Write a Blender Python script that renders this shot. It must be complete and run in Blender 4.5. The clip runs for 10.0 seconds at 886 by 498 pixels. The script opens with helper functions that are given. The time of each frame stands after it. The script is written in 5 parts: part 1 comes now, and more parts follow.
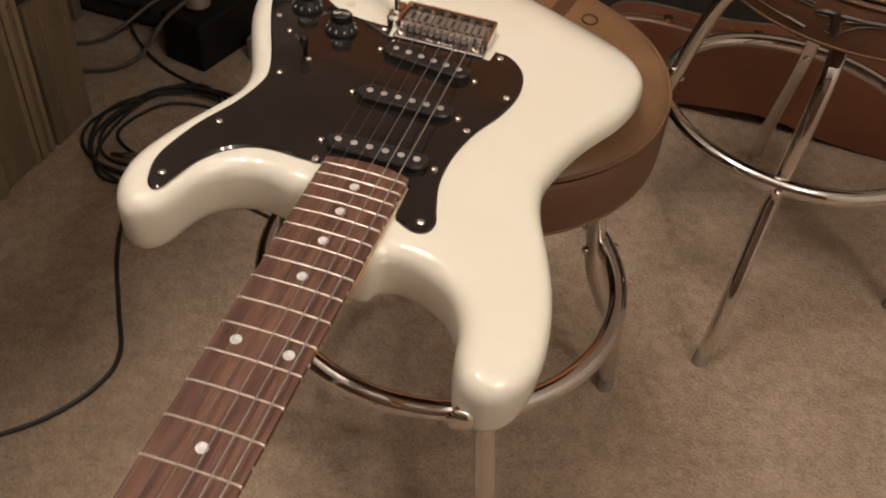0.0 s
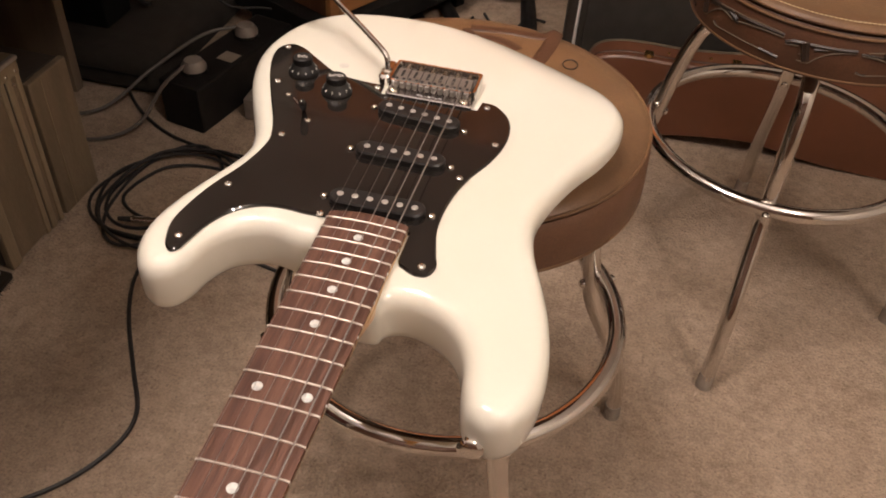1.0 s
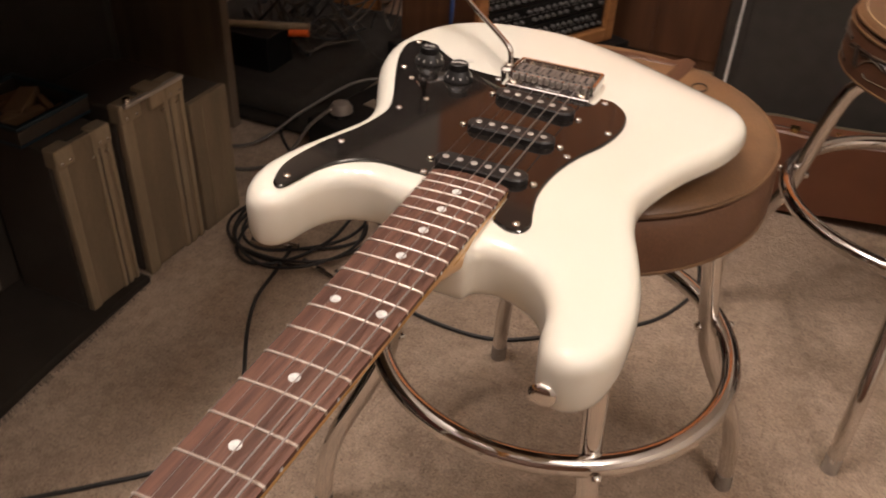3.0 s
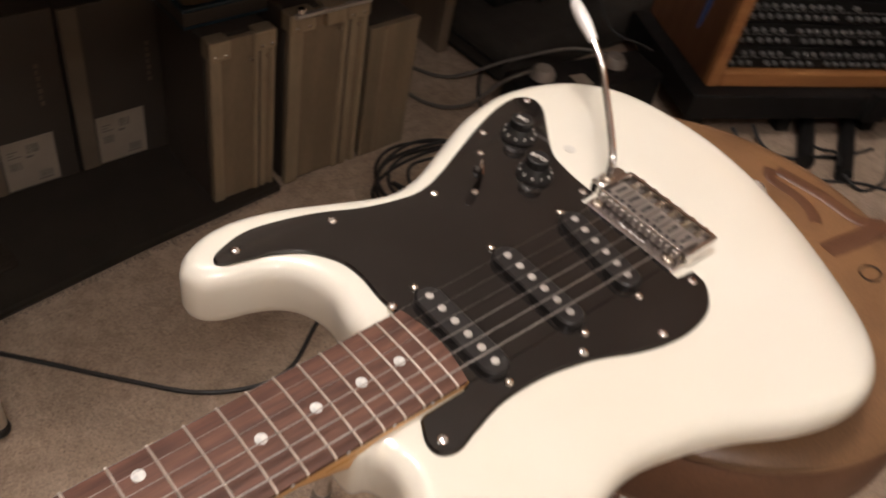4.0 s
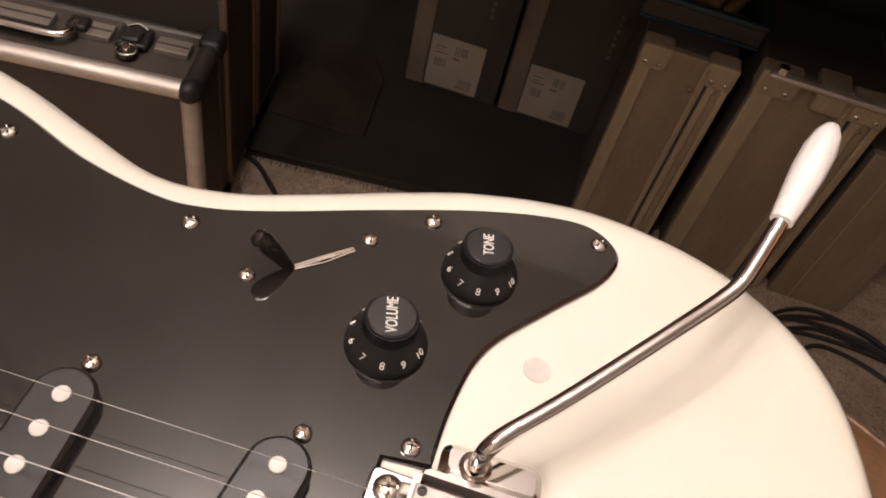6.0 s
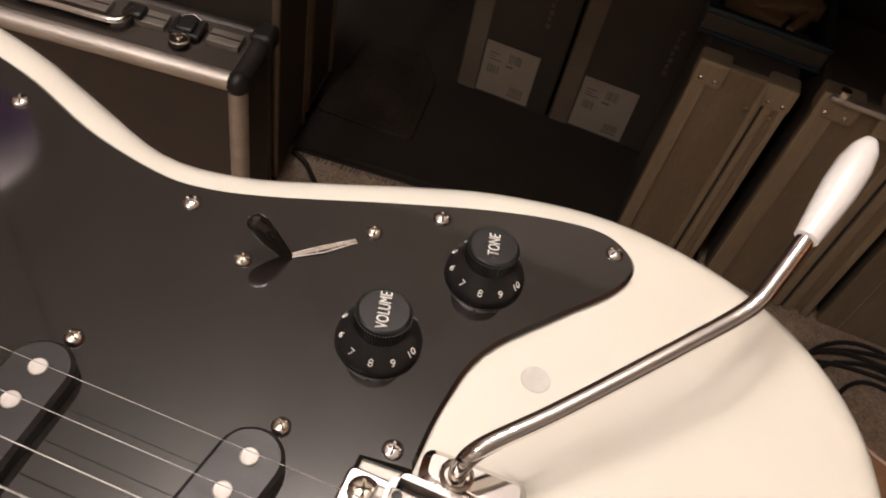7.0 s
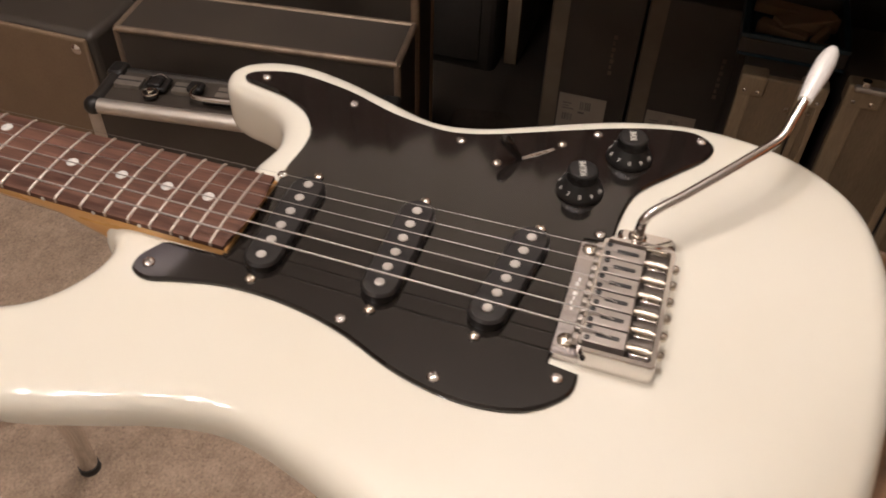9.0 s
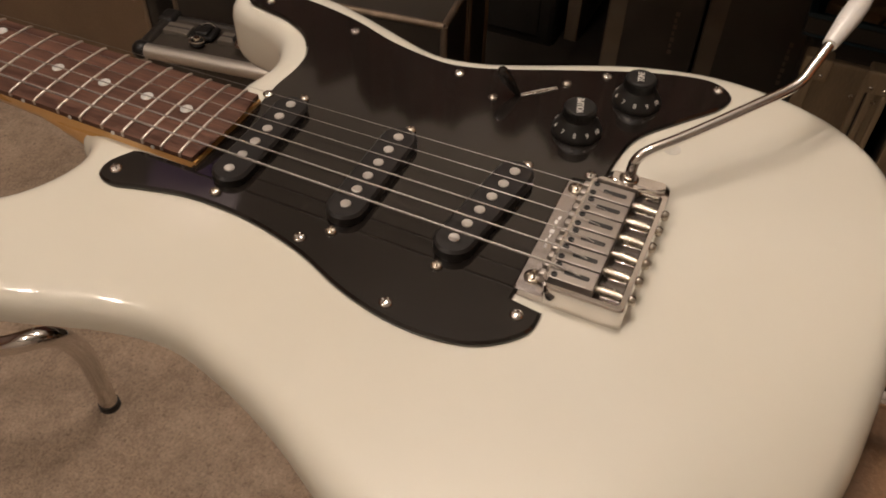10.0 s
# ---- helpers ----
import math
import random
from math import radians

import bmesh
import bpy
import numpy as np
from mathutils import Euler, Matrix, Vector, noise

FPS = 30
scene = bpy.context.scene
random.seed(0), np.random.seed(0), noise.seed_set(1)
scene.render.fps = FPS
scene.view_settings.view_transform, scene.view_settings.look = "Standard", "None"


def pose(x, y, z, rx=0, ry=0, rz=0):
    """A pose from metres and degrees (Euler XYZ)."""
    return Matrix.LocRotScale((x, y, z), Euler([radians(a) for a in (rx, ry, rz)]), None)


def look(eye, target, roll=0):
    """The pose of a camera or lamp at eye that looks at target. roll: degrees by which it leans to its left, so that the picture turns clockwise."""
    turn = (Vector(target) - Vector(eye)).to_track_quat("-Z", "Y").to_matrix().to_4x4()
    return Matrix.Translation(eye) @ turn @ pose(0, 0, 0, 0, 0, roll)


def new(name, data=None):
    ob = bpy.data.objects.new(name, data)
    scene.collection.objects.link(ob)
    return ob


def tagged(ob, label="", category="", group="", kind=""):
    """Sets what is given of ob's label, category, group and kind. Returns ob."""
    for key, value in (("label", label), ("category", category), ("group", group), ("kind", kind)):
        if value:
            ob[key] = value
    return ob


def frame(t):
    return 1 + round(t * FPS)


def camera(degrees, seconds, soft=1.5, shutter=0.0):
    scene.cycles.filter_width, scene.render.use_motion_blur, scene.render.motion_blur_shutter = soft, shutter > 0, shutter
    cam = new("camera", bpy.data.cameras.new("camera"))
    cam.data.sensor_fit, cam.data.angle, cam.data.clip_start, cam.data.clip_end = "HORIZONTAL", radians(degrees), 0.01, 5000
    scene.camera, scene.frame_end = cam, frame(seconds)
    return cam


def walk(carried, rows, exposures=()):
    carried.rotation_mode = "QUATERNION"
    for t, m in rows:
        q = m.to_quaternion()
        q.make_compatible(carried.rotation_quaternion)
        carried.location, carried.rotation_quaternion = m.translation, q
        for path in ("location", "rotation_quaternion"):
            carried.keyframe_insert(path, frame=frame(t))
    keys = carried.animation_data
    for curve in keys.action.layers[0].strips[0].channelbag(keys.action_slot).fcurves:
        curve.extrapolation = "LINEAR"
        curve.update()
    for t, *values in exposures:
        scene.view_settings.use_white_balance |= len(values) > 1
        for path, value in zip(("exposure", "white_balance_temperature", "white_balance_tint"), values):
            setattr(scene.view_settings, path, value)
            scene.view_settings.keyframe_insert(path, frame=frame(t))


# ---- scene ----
cam = camera(55.7, 10.0, soft=1.8, shutter=0.35)
PATH = [
    (0, (0.131, -0.576, 0.984), (-0.128, 0.828, -0.417), 8.3),
    (0.5, (0.129, -0.573, 0.992), (-0.149, 0.873, -0.361), 5.1),
    (1, (0.137, -0.601, 1.009), (-0.15, 0.866, -0.32), 4.3),
    (1.5, (0.154, -0.641, 0.982), (-0.171, 0.893, -0.259), 3.9),
    (1.7, (0.15, -0.654, 0.955), (-0.199, 0.929, -0.222), 3.2),
    (2, (0.159, -0.664, 0.944), (-0.201, 0.939, -0.197), 1.6),
    (2.5, (0.169, -0.671, 0.925), (-0.25, 0.933, -0.194), 0.3),
    (2.7, (0.174, -0.671, 0.922), (-0.36, 0.903, -0.192), -0.3),
    (3.8, (0.197, -0.442, 0.995), (-0.662, 0.74, -0.372), 11.3),
    (4, (0.185, -0.397, 0.983), (-0.764, 0.695, -0.399), 12.6),
    (4.2, (0.161, -0.359, 0.97), (-0.88, 0.616, -0.432), 13.7),
    (4.5, (0.134, -0.299, 0.956), (-1.039, 0.439, -0.486), 11.4),
    (5, (0.107, -0.107, 0.886), (-1.184, 0.076, -0.63), 11.1),
    (5.5, (0.062, -0.02, 0.863), (-1.226, -0.065, -0.665), 14.5),
    (5.7, (0.062, -0.01, 0.858), (-1.223, -0.064, -0.674), 15.4),
    (6.8, (0.053, 0.012, 0.839), (-1.209, -0.154, -0.703), 15.2),
    (7, (0.052, 0.014, 0.842), (-1.207, -0.182, -0.699), 15.1),
    (7.5, (0.061, 0.014, 0.856), (-1.168, -0.291, -0.692), 11.3),
    (8, (0.126, 0.009, 0.898), (-1.123, -0.355, -0.622), 5.8),
    (8.5, (0.23, -0.031, 0.909), (-1.121, -0.376, -0.526), 2.8),
    (9, (0.274, 0.013, 0.93), (-1.079, -0.398, -0.485), 2.0),
    (9.5, (0.273, 0.062, 0.902), (-1.063, -0.451, -0.495), 2.3),
    (10, (0.261, 0.056, 0.895), (-1.017, -0.492, -0.543), 1.8),
]
EXPOSURES = [(0.0, -0.73, 6500, 6), (0.5, -0.85, 6500, 6), (1.0, -0.39, 6500, 11), (1.5, -0.22, 6500, 14), (2.0, -0.22, 6550, 14), (2.5, -0.20, 6500, 13), (3.8, -0.50, 6100, 8), (4.0, -0.47, 6050, 8),
             (4.5, -0.04, 6500, 15), (5.0, -0.10, 6350, 14), (5.5, -0.20, 6350, 15), (7.0, -0.50, 6100, 10), (7.5, -0.38, 6250, 11), (8.0, -0.22, 6750, 18), (8.5, -0.32, 6750, 21), (9.0, -0.64, 6150, 9), (9.5, -0.52, 6000, 9), (10.0, -1.17, 6700, 8)]
walk(cam, [(t, look(eye, target, roll)) for t, eye, target, roll in PATH], EXPOSURES)


# ---------- the room's light ----------
def link(nt, a, b):
    nt.links.new(a, b)


world = bpy.data.worlds.new("world")
scene.world = world
world.use_nodes = True
world.node_tree.nodes["Background"].inputs["Color"].default_value = (0.010, 0.008, 0.006, 1)
world.node_tree.nodes["Background"].inputs["Strength"].default_value = 0.2
BULB_COLOR, BULB_POWER = (1.0, 0.86, 0.79), 250.0
# The second lamp is an added, unseen fill that softens the shadows.
LAMPS = ((-0.34, -0.20, 1.14), (1.05, -0.75, 0.78))
LAMP_Z = 2.22


# ---------- materials ----------
def mat(name, color, rough=0.5, metal=0.0, color2=None, scale=8.0, stretch=(1, 1, 1), bump=0.0, bscale=300.0, coat=0.0, spots=0.0, rvar=0.08, spec=0.5, contrast=(0.35, 0.65), bdist=0.001):
    m = bpy.data.materials.new(name)
    m.use_nodes = True
    nt = m.node_tree
    b = nt.nodes["Principled BSDF"]
    co = nt.nodes.new("ShaderNodeTexCoord")
    mp = nt.nodes.new("ShaderNodeMapping")
    mp.inputs["Scale"].default_value = stretch
    link(nt, co.outputs["Object"], mp.inputs["Vector"])
    n1 = nt.nodes.new("ShaderNodeTexNoise")
    n1.inputs["Scale"].default_value, n1.inputs["Detail"].default_value = scale, 6
    link(nt, mp.outputs["Vector"], n1.inputs["Vector"])
    ramp = nt.nodes.new("ShaderNodeMapRange")
    ramp.inputs["From Min"].default_value, ramp.inputs["From Max"].default_value = contrast
    link(nt, n1.outputs["Fac"], ramp.inputs["Value"])
    mix = nt.nodes.new("ShaderNodeMix")
    mix.data_type = "RGBA"
    c2 = color2 or tuple(c * 0.86 for c in color)
    mix.inputs["A"].default_value, mix.inputs["B"].default_value = (*color, 1), (*c2, 1)
    link(nt, ramp.outputs["Result"], mix.inputs["Factor"])
    out = mix.outputs["Result"]
    n2 = nt.nodes.new("ShaderNodeTexNoise")
    n2.inputs["Scale"].default_value, n2.inputs["Detail"].default_value = bscale, 4
    link(nt, mp.outputs["Vector"], n2.inputs["Vector"])
    if spots:
        r2 = nt.nodes.new("ShaderNodeMapRange")
        r2.inputs["From Min"].default_value, r2.inputs["From Max"].default_value = 0.3, 0.75
        r2.inputs["To Min"].default_value, r2.inputs["To Max"].default_value = 1.0 - spots, 1.0 + spots
        link(nt, n2.outputs["Fac"], r2.inputs["Value"])
        mul = nt.nodes.new("ShaderNodeMix")
        mul.data_type, mul.blend_type = "RGBA", "MULTIPLY"
        mul.inputs["Factor"].default_value = 1.0
        link(nt, out, mul.inputs["A"])
        link(nt, r2.outputs["Result"], mul.inputs["B"])
        out = mul.outputs["Result"]
    link(nt, out, b.inputs["Base Color"])
    rr = nt.nodes.new("ShaderNodeMapRange")
    rr.inputs["To Min"].default_value, rr.inputs["To Max"].default_value = max(0.02, rough - rvar), min(1.0, rough + rvar)
    link(nt, n1.outputs["Fac"], rr.inputs["Value"])
    link(nt, rr.outputs["Result"], b.inputs["Roughness"])
    b.inputs["Metallic"].default_value = metal
    b.inputs["Specular IOR Level"].default_value = spec
    b.inputs["Coat Weight"].default_value = coat
    b.inputs["Coat Roughness"].default_value = 0.05
    if bump:
        bp = nt.nodes.new("ShaderNodeBump")
        bp.inputs["Strength"].default_value, bp.inputs["Distance"].default_value = bump, bdist
        link(nt, n2.outputs["Fac"], bp.inputs["Height"])
        link(nt, bp.outputs["Normal"], b.inputs["Normal"])
    return m


def glow(name, color, strength):
    m = bpy.data.materials.new(name)
    m.use_nodes = True
    b = m.node_tree.nodes["Principled BSDF"]
    b.inputs["Base Color"].default_value = (0.9, 0.85, 0.75, 1)
    b.inputs["Emission Color"].default_value = (*color, 1)
    b.inputs["Emission Strength"].default_value = strength
    return m


def carpet_mat(name, color, color2):
    """Cut pile: broad soft patches, clumps of tufts, and fine specks with dark gaps."""
    m = mat(name, color, 0.95, color2=color2, scale=9, bump=0.8, bscale=190, spots=0.10, spec=0.05, bdist=0.005, contrast=(0.25, 0.75))
    nt = m.node_tree
    b = nt.nodes["Principled BSDF"]
    out = b.inputs["Base Color"].links[0].from_socket
    co = [n for n in nt.nodes if n.type == "TEX_COORD"][0].outputs["Object"]
    for scale, lo, hi, low, high in ((55, 0.36, 0.62, 0.80, 1.08), (130, 0.30, 0.43, 0.72, 1.0), (260, 0.32, 0.66, 0.82, 1.16)):
        n = nt.nodes.new("ShaderNodeTexNoise")
        n.inputs["Scale"].default_value, n.inputs["Detail"].default_value, n.inputs["Roughness"].default_value = scale, 5, 0.65
        link(nt, co, n.inputs["Vector"])
        r = nt.nodes.new("ShaderNodeMapRange")
        r.inputs["From Min"].default_value, r.inputs["From Max"].default_value = lo, hi
        r.inputs["To Min"].default_value, r.inputs["To Max"].default_value = low, high
        link(nt, n.outputs["Fac"], r.inputs["Value"])
        mul = nt.nodes.new("ShaderNodeMix")
        mul.data_type, mul.blend_type = "RGBA", "MULTIPLY"
        mul.inputs["Factor"].default_value = 1.0
        link(nt, out, mul.inputs["A"])
        link(nt, r.outputs["Result"], mul.inputs["B"])
        out = mul.outputs["Result"]
    link(nt, out, b.inputs["Base Color"])
    return m


CREAM = mat("cream_lacquer", (0.700, 0.678, 0.588), 0.30, color2=(0.672, 0.642, 0.540), scale=5, coat=1.0, rvar=0.03, bump=0.03, bscale=40, spec=0.12)
BLACK_GLOSS = mat("black_gloss_plastic", (0.0110, 0.0090, 0.0076), 0.07, color2=(0.014, 0.0115, 0.0100), scale=30, rvar=0.02, bump=0.012, bscale=60, spec=0.5, coat=0.42)
BLACK_SATIN = mat("black_satin_plastic", (0.014, 0.0128, 0.0118), 0.42, scale=40, bump=0.08, bscale=900, spec=0.3)
PICKUP = mat("pickup_plastic", (0.018, 0.016, 0.0148), 0.36, scale=40, bump=0.05, bscale=700, spec=0.3)
CHROME = mat("chrome", (0.80, 0.775, 0.75), 0.07, 1.0, color2=(0.70, 0.67, 0.64), scale=12, rvar=0.04)
NICKEL = mat("nickel", (0.70, 0.65, 0.57), 0.26, 1.0, color2=(0.52, 0.46, 0.38), scale=120)
STEEL = mat("string_steel", (0.34, 0.32, 0.30), 0.38, 1.0, scale=400)
WOUND = mat("wound_string", (0.40, 0.37, 0.34), 0.55, 1.0, color2=(0.28, 0.26, 0.24), scale=900)
SATIN_CHROME = mat("satin_chrome", (0.60, 0.56, 0.55), 0.24, 1.0, color2=(0.58, 0.55, 0.54), scale=40, rvar=0.05, bump=0.04, bscale=300)
SADDLE = mat("dull_saddle_steel", (0.345, 0.31, 0.28), 0.46, 0.8, color2=(0.285, 0.255, 0.225), scale=60, rvar=0.06, bump=0.05, bscale=400)
SHADED_STEEL = mat("shaded_tray_steel", (0.15, 0.13, 0.115), 0.5, 0.7, color2=(0.10, 0.087, 0.076), scale=50)
ROSEWOOD = mat("rosewood", (0.066, 0.030, 0.0205), 0.60, color2=(0.128, 0.062, 0.042), scale=13, stretch=(12, 0.8, 12), bump=0.25, bscale=60, spots=0.30, spec=0.22)
FRET_WIRE = mat("fret_wire", (0.62, 0.56, 0.49), 0.42, 0.7, color2=(0.52, 0.46, 0.39), scale=90)
MAPLE = mat("amber_maple", (0.70, 0.40, 0.13), 0.28, color2=(0.60, 0.31, 0.09), scale=10, stretch=(6, 0.6, 6), coat=0.6)
PEARL = mat("pearl", (0.74, 0.73, 0.68), 0.22, color2=(0.50, 0.51, 0.50), scale=260, coat=0.4)
WHITE_PAINT = mat("white_lettering", (0.78, 0.76, 0.70), 0.5, scale=60)
WHITE_PLASTIC = mat("white_plastic", (0.76, 0.74, 0.70), 0.30, scale=30, coat=0.3)
PLUG = mat("filler_plug", (0.56, 0.545, 0.49), 0.55, scale=200, color2=(0.50, 0.485, 0.43))
CARPET = carpet_mat("carpet", (0.405, 0.314, 0.236), (0.310, 0.233, 0.168))
LEATHER = mat("tan_leather", (0.165, 0.088, 0.039), 0.40, color2=(0.110, 0.057, 0.026), scale=11, bump=0.28, bscale=420, spots=0.16)
LEATHER_DARK = mat("brown_leather", (0.085, 0.036, 0.017), 0.46, color2=(0.058, 0.024, 0.011), scale=12, bump=0.30, bscale=420, spots=0.18)
TOOLING = mat("dark_tooled_leather", (0.022, 0.012, 0.007), 0.42, scale=60, bump=0.2)
RAIL_GREY = mat("grey_lid_rail", (0.22, 0.195, 0.165), 0.5, 0.5, color2=(0.17, 0.15, 0.125), scale=16, stretch=(4, 0.5, 4))
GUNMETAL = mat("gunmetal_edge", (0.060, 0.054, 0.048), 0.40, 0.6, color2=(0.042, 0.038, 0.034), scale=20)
DULL_EDGE = mat("tarnished_metal_edge", (0.26, 0.20, 0.145), 0.48, 0.6, color2=(0.19, 0.145, 0.103), scale=12, stretch=(3, 3, 0.5), spots=0.15)
MATTE_BLACK = mat("matte_black_cloth", (0.014, 0.013, 0.012), 0.9, scale=30, spec=0.05, bump=0.2, bscale=600)
# The tan seat leather, darkened to carry the shade on the skirt.
LEATHER_SHADED = mat("shaded_tan_leather", (0.135, 0.064, 0.032), 0.48, color2=(0.098, 0.045, 0.022), scale=10, bump=0.30, bscale=420, spots=0.16)
POLE = mat("ground_pole_steel", (0.56, 0.53, 0.49), 0.55, 0.6, color2=(0.44, 0.41, 0.37), scale=500, spots=0.15)
MAT_BLACK = mat("black_mat", (0.021, 0.017, 0.013), 0.85, scale=12, color2=(0.028, 0.0225, 0.017), bump=0.3, bscale=300, spec=0.12)
BROWN_PILE = mat("brown_pile", (0.036, 0.027, 0.020), 0.95, color2=(0.024, 0.018, 0.014), scale=14, bump=0.6, bscale=260, spots=0.2, spec=0.05, bdist=0.003)
GOLD = mat("gold_print", (0.50, 0.31, 0.085), 0.5, scale=90, color2=(0.42, 0.25, 0.06), spots=0.15)
SMOKE = mat("clear_foot_plastic", (0.30, 0.26, 0.22), 0.25, scale=40, coat=0.6)
THREAD = mat("cream_thread", (0.62, 0.50, 0.32), 0.8, scale=400)
CASE_TAN = mat("tan_case_vinyl", (0.155, 0.060, 0.029), 0.42, color2=(0.120, 0.045, 0.021), scale=7, bump=0.25, bscale=500, spots=0.12)
BRASS = mat("brass", (0.72, 0.48, 0.18), 0.25, 1.0, scale=50)
TOLEX = mat("black_tolex", (0.022, 0.0175, 0.013), 0.6, scale=20, bump=0.5, bscale=700, spots=0.3)
GRILLE = mat("black_grille_cloth", (0.022, 0.0175, 0.0125), 0.92, scale=30, bump=0.6, bscale=900, spots=0.35)
BLACK_CARD = mat("black_cardboard", (0.034, 0.0272, 0.0205), 0.55, scale=8, color2=(0.044, 0.035, 0.026), bump=0.06, bscale=200)
KRAFT = mat("kraft_strip", (0.130, 0.101, 0.069), 0.7, scale=14, color2=(0.100, 0.076, 0.051), bump=0.1, bscale=250)
PAPER = mat("label_paper", (0.27, 0.225, 0.175), 0.7, scale=20, bump=0.05)
INK = mat("ink", (0.12, 0.10, 0.085), 0.7, scale=60)
ALU = mat("brushed_aluminium", (0.40, 0.322, 0.212), 0.50, 0.5, color2=(0.305, 0.241, 0.157), scale=10, stretch=(3, 3, 0.3), bump=0.10, bscale=160, spots=0.14)
ALU_PANEL = mat("ribbed_aluminium_panel", (0.285, 0.221, 0.141), 0.54, 0.4, color2=(0.210, 0.160, 0.102), scale=7, stretch=(3, 3, 0.4), bump=0.12, bscale=240, spots=0.12)
ALU_BRIGHT = mat("satin_aluminium_edge", (0.60, 0.56, 0.50), 0.46, 0.85, scale=14, stretch=(4, 0.5, 4), spots=0.08)
WOOD = mat("orange_wood", (0.33, 0.150, 0.052), 0.45, color2=(0.25, 0.105, 0.035), scale=6, stretch=(1, 8, 8), bump=0.1, bscale=80)
DARK_WOOD = mat("dark_brown_wood", (0.115, 0.050, 0.022), 0.45, color2=(0.075, 0.030, 0.013), scale=5, stretch=(6, 6, 0.7), bump=0.1, bscale=70)
WALNUT = mat("dull_brown_wood", (0.190, 0.142, 0.096), 0.6, color2=(0.140, 0.104, 0.070), scale=5, stretch=(6, 6, 0.7), bump=0.1, bscale=70)
MAHOGANY = mat("red_brown_wood_panelling", (0.700, 0.255, 0.075), 0.40, color2=(0.560, 0.190, 0.050), scale=4, stretch=(6, 6, 0.7), bump=0.1, bscale=60)
PANEL_BLACK = mat("black_painted_steel", (0.009, 0.0085, 0.008), 0.55, scale=30, bump=0.05, spec=0.2)
RUBBER = mat("black_rubber", (0.016, 0.015, 0.014), 0.55, scale=60, bump=0.1)
GREY_PLASTIC = mat("grey_plastic", (0.24, 0.205, 0.175), 0.45, scale=30, color2=(0.18, 0.155, 0.13))
DIAL_GREY = mat("dull_grey_dial", (0.115, 0.110, 0.105), 0.4, scale=200, color2=(0.06, 0.058, 0.056))
GREY_CABLE = mat("grey_cable", (0.105, 0.090, 0.074), 0.5, scale=60)
BROWN_CABLE = mat("brown_cable_jacket", (0.058, 0.043, 0.030), 0.55, scale=60)
ORANGE = mat("painted_orange_glow", (0.80, 0.13, 0.02), 0.4, scale=60)
BLUE = mat("blue_plastic", (0.012, 0.034, 0.050), 0.45, scale=40)
BLUE_BRIGHT = mat("blue_cable_jacket", (0.025, 0.055, 0.16), 0.4, scale=40)
CARDBOARD = mat("cardboard", (0.23, 0.155, 0.088), 0.75, scale=12, bump=0.1, bscale=150)
PANEL_TAN = mat("tan_case_covering", (0.185, 0.125, 0.074), 0.6, color2=(0.150, 0.100, 0.058), scale=6, bump=0.2, bscale=450, spots=0.1)
DRAPE = mat("dark_red_drape", (0.095, 0.022, 0.014), 0.9, color2=(0.065, 0.015, 0.010), scale=12, bump=0.4, bscale=500)
WALL = mat("painted_wall", (0.58, 0.53, 0.46), 0.85, scale=3, color2=(0.52, 0.47, 0.40), bump=0.15, bscale=120)
CEILING = mat("ceiling_paint", (0.82, 0.79, 0.73), 0.9, scale=3, bump=0.4, bscale=90)
CLEAR = mat("clear_plastic", (0.55, 0.50, 0.44), 0.12, scale=20, coat=1.0)
WHITE_BAG = mat("white_plastic_bag", (0.29, 0.255, 0.21), 0.5, scale=10, color2=(0.22, 0.19, 0.155), bump=0.3, bscale=40)


# ---------- mesh helpers ----------
def world_matrix(ob):
    m = ob.matrix_basis.copy()
    while ob.parent:
        ob = ob.parent
        m = ob.matrix_basis @ m
    return m


def to_mesh(name, bm, material, angle=40):
    bmesh.ops.recalc_face_normals(bm, faces=bm.faces)
    for f in bm.faces:
        f.smooth = f.material_index == 0
        f.material_index = 0
    for e in bm.edges:
        if len(e.link_faces) == 2 and e.calc_face_angle(0.0) > radians(angle):
            e.smooth = False
    me = bpy.data.meshes.new(name)
    bm.to_mesh(me)
    bm.free()
    me.materials.append(material)
    return me


def part(name, bm, material, parent=None, label="", angle=40):
    """A bmesh in world metres, linked as one mesh under its parent."""
    if parent:
        bm.transform(world_matrix(parent).inverted())
    ob = new(name, to_mesh(name, bm, material, angle))
    ob.parent = parent
    return tagged(ob, label)


def piece(name, mesh, m, parent, label=""):
    """An object of its own on a shared mesh, at the world pose m."""
    ob = new(name, mesh)
    ob.parent = parent
    ob.matrix_basis = world_matrix(parent).inverted() @ m if parent else m
    return tagged(ob, label)


def thing(name, at, label, category, group="", kind="", turn=0.0):
    ob = new(name)
    ob.matrix_basis = pose(*at, 0, 0, turn)
    ob.empty_display_size = 0.05
    return tagged(ob, label, category, group, kind)


def solid(name, bm, material, label, category="", group="", kind="", angle=40):
    """A thing that is one mesh, with its origin at the middle of its base."""
    lo = Vector([min(v.co[i] for v in bm.verts) for i in range(3)])
    hi = Vector([max(v.co[i] for v in bm.verts) for i in range(3)])
    at = Vector(((lo.x + hi.x) / 2, (lo.y + hi.y) / 2, lo.z))
    bm.transform(Matrix.Translation(-at))
    ob = new(name, to_mesh(name, bm, material, angle))
    ob.matrix_basis = Matrix.Translation(at)
    return tagged(ob, label, category, group, kind)


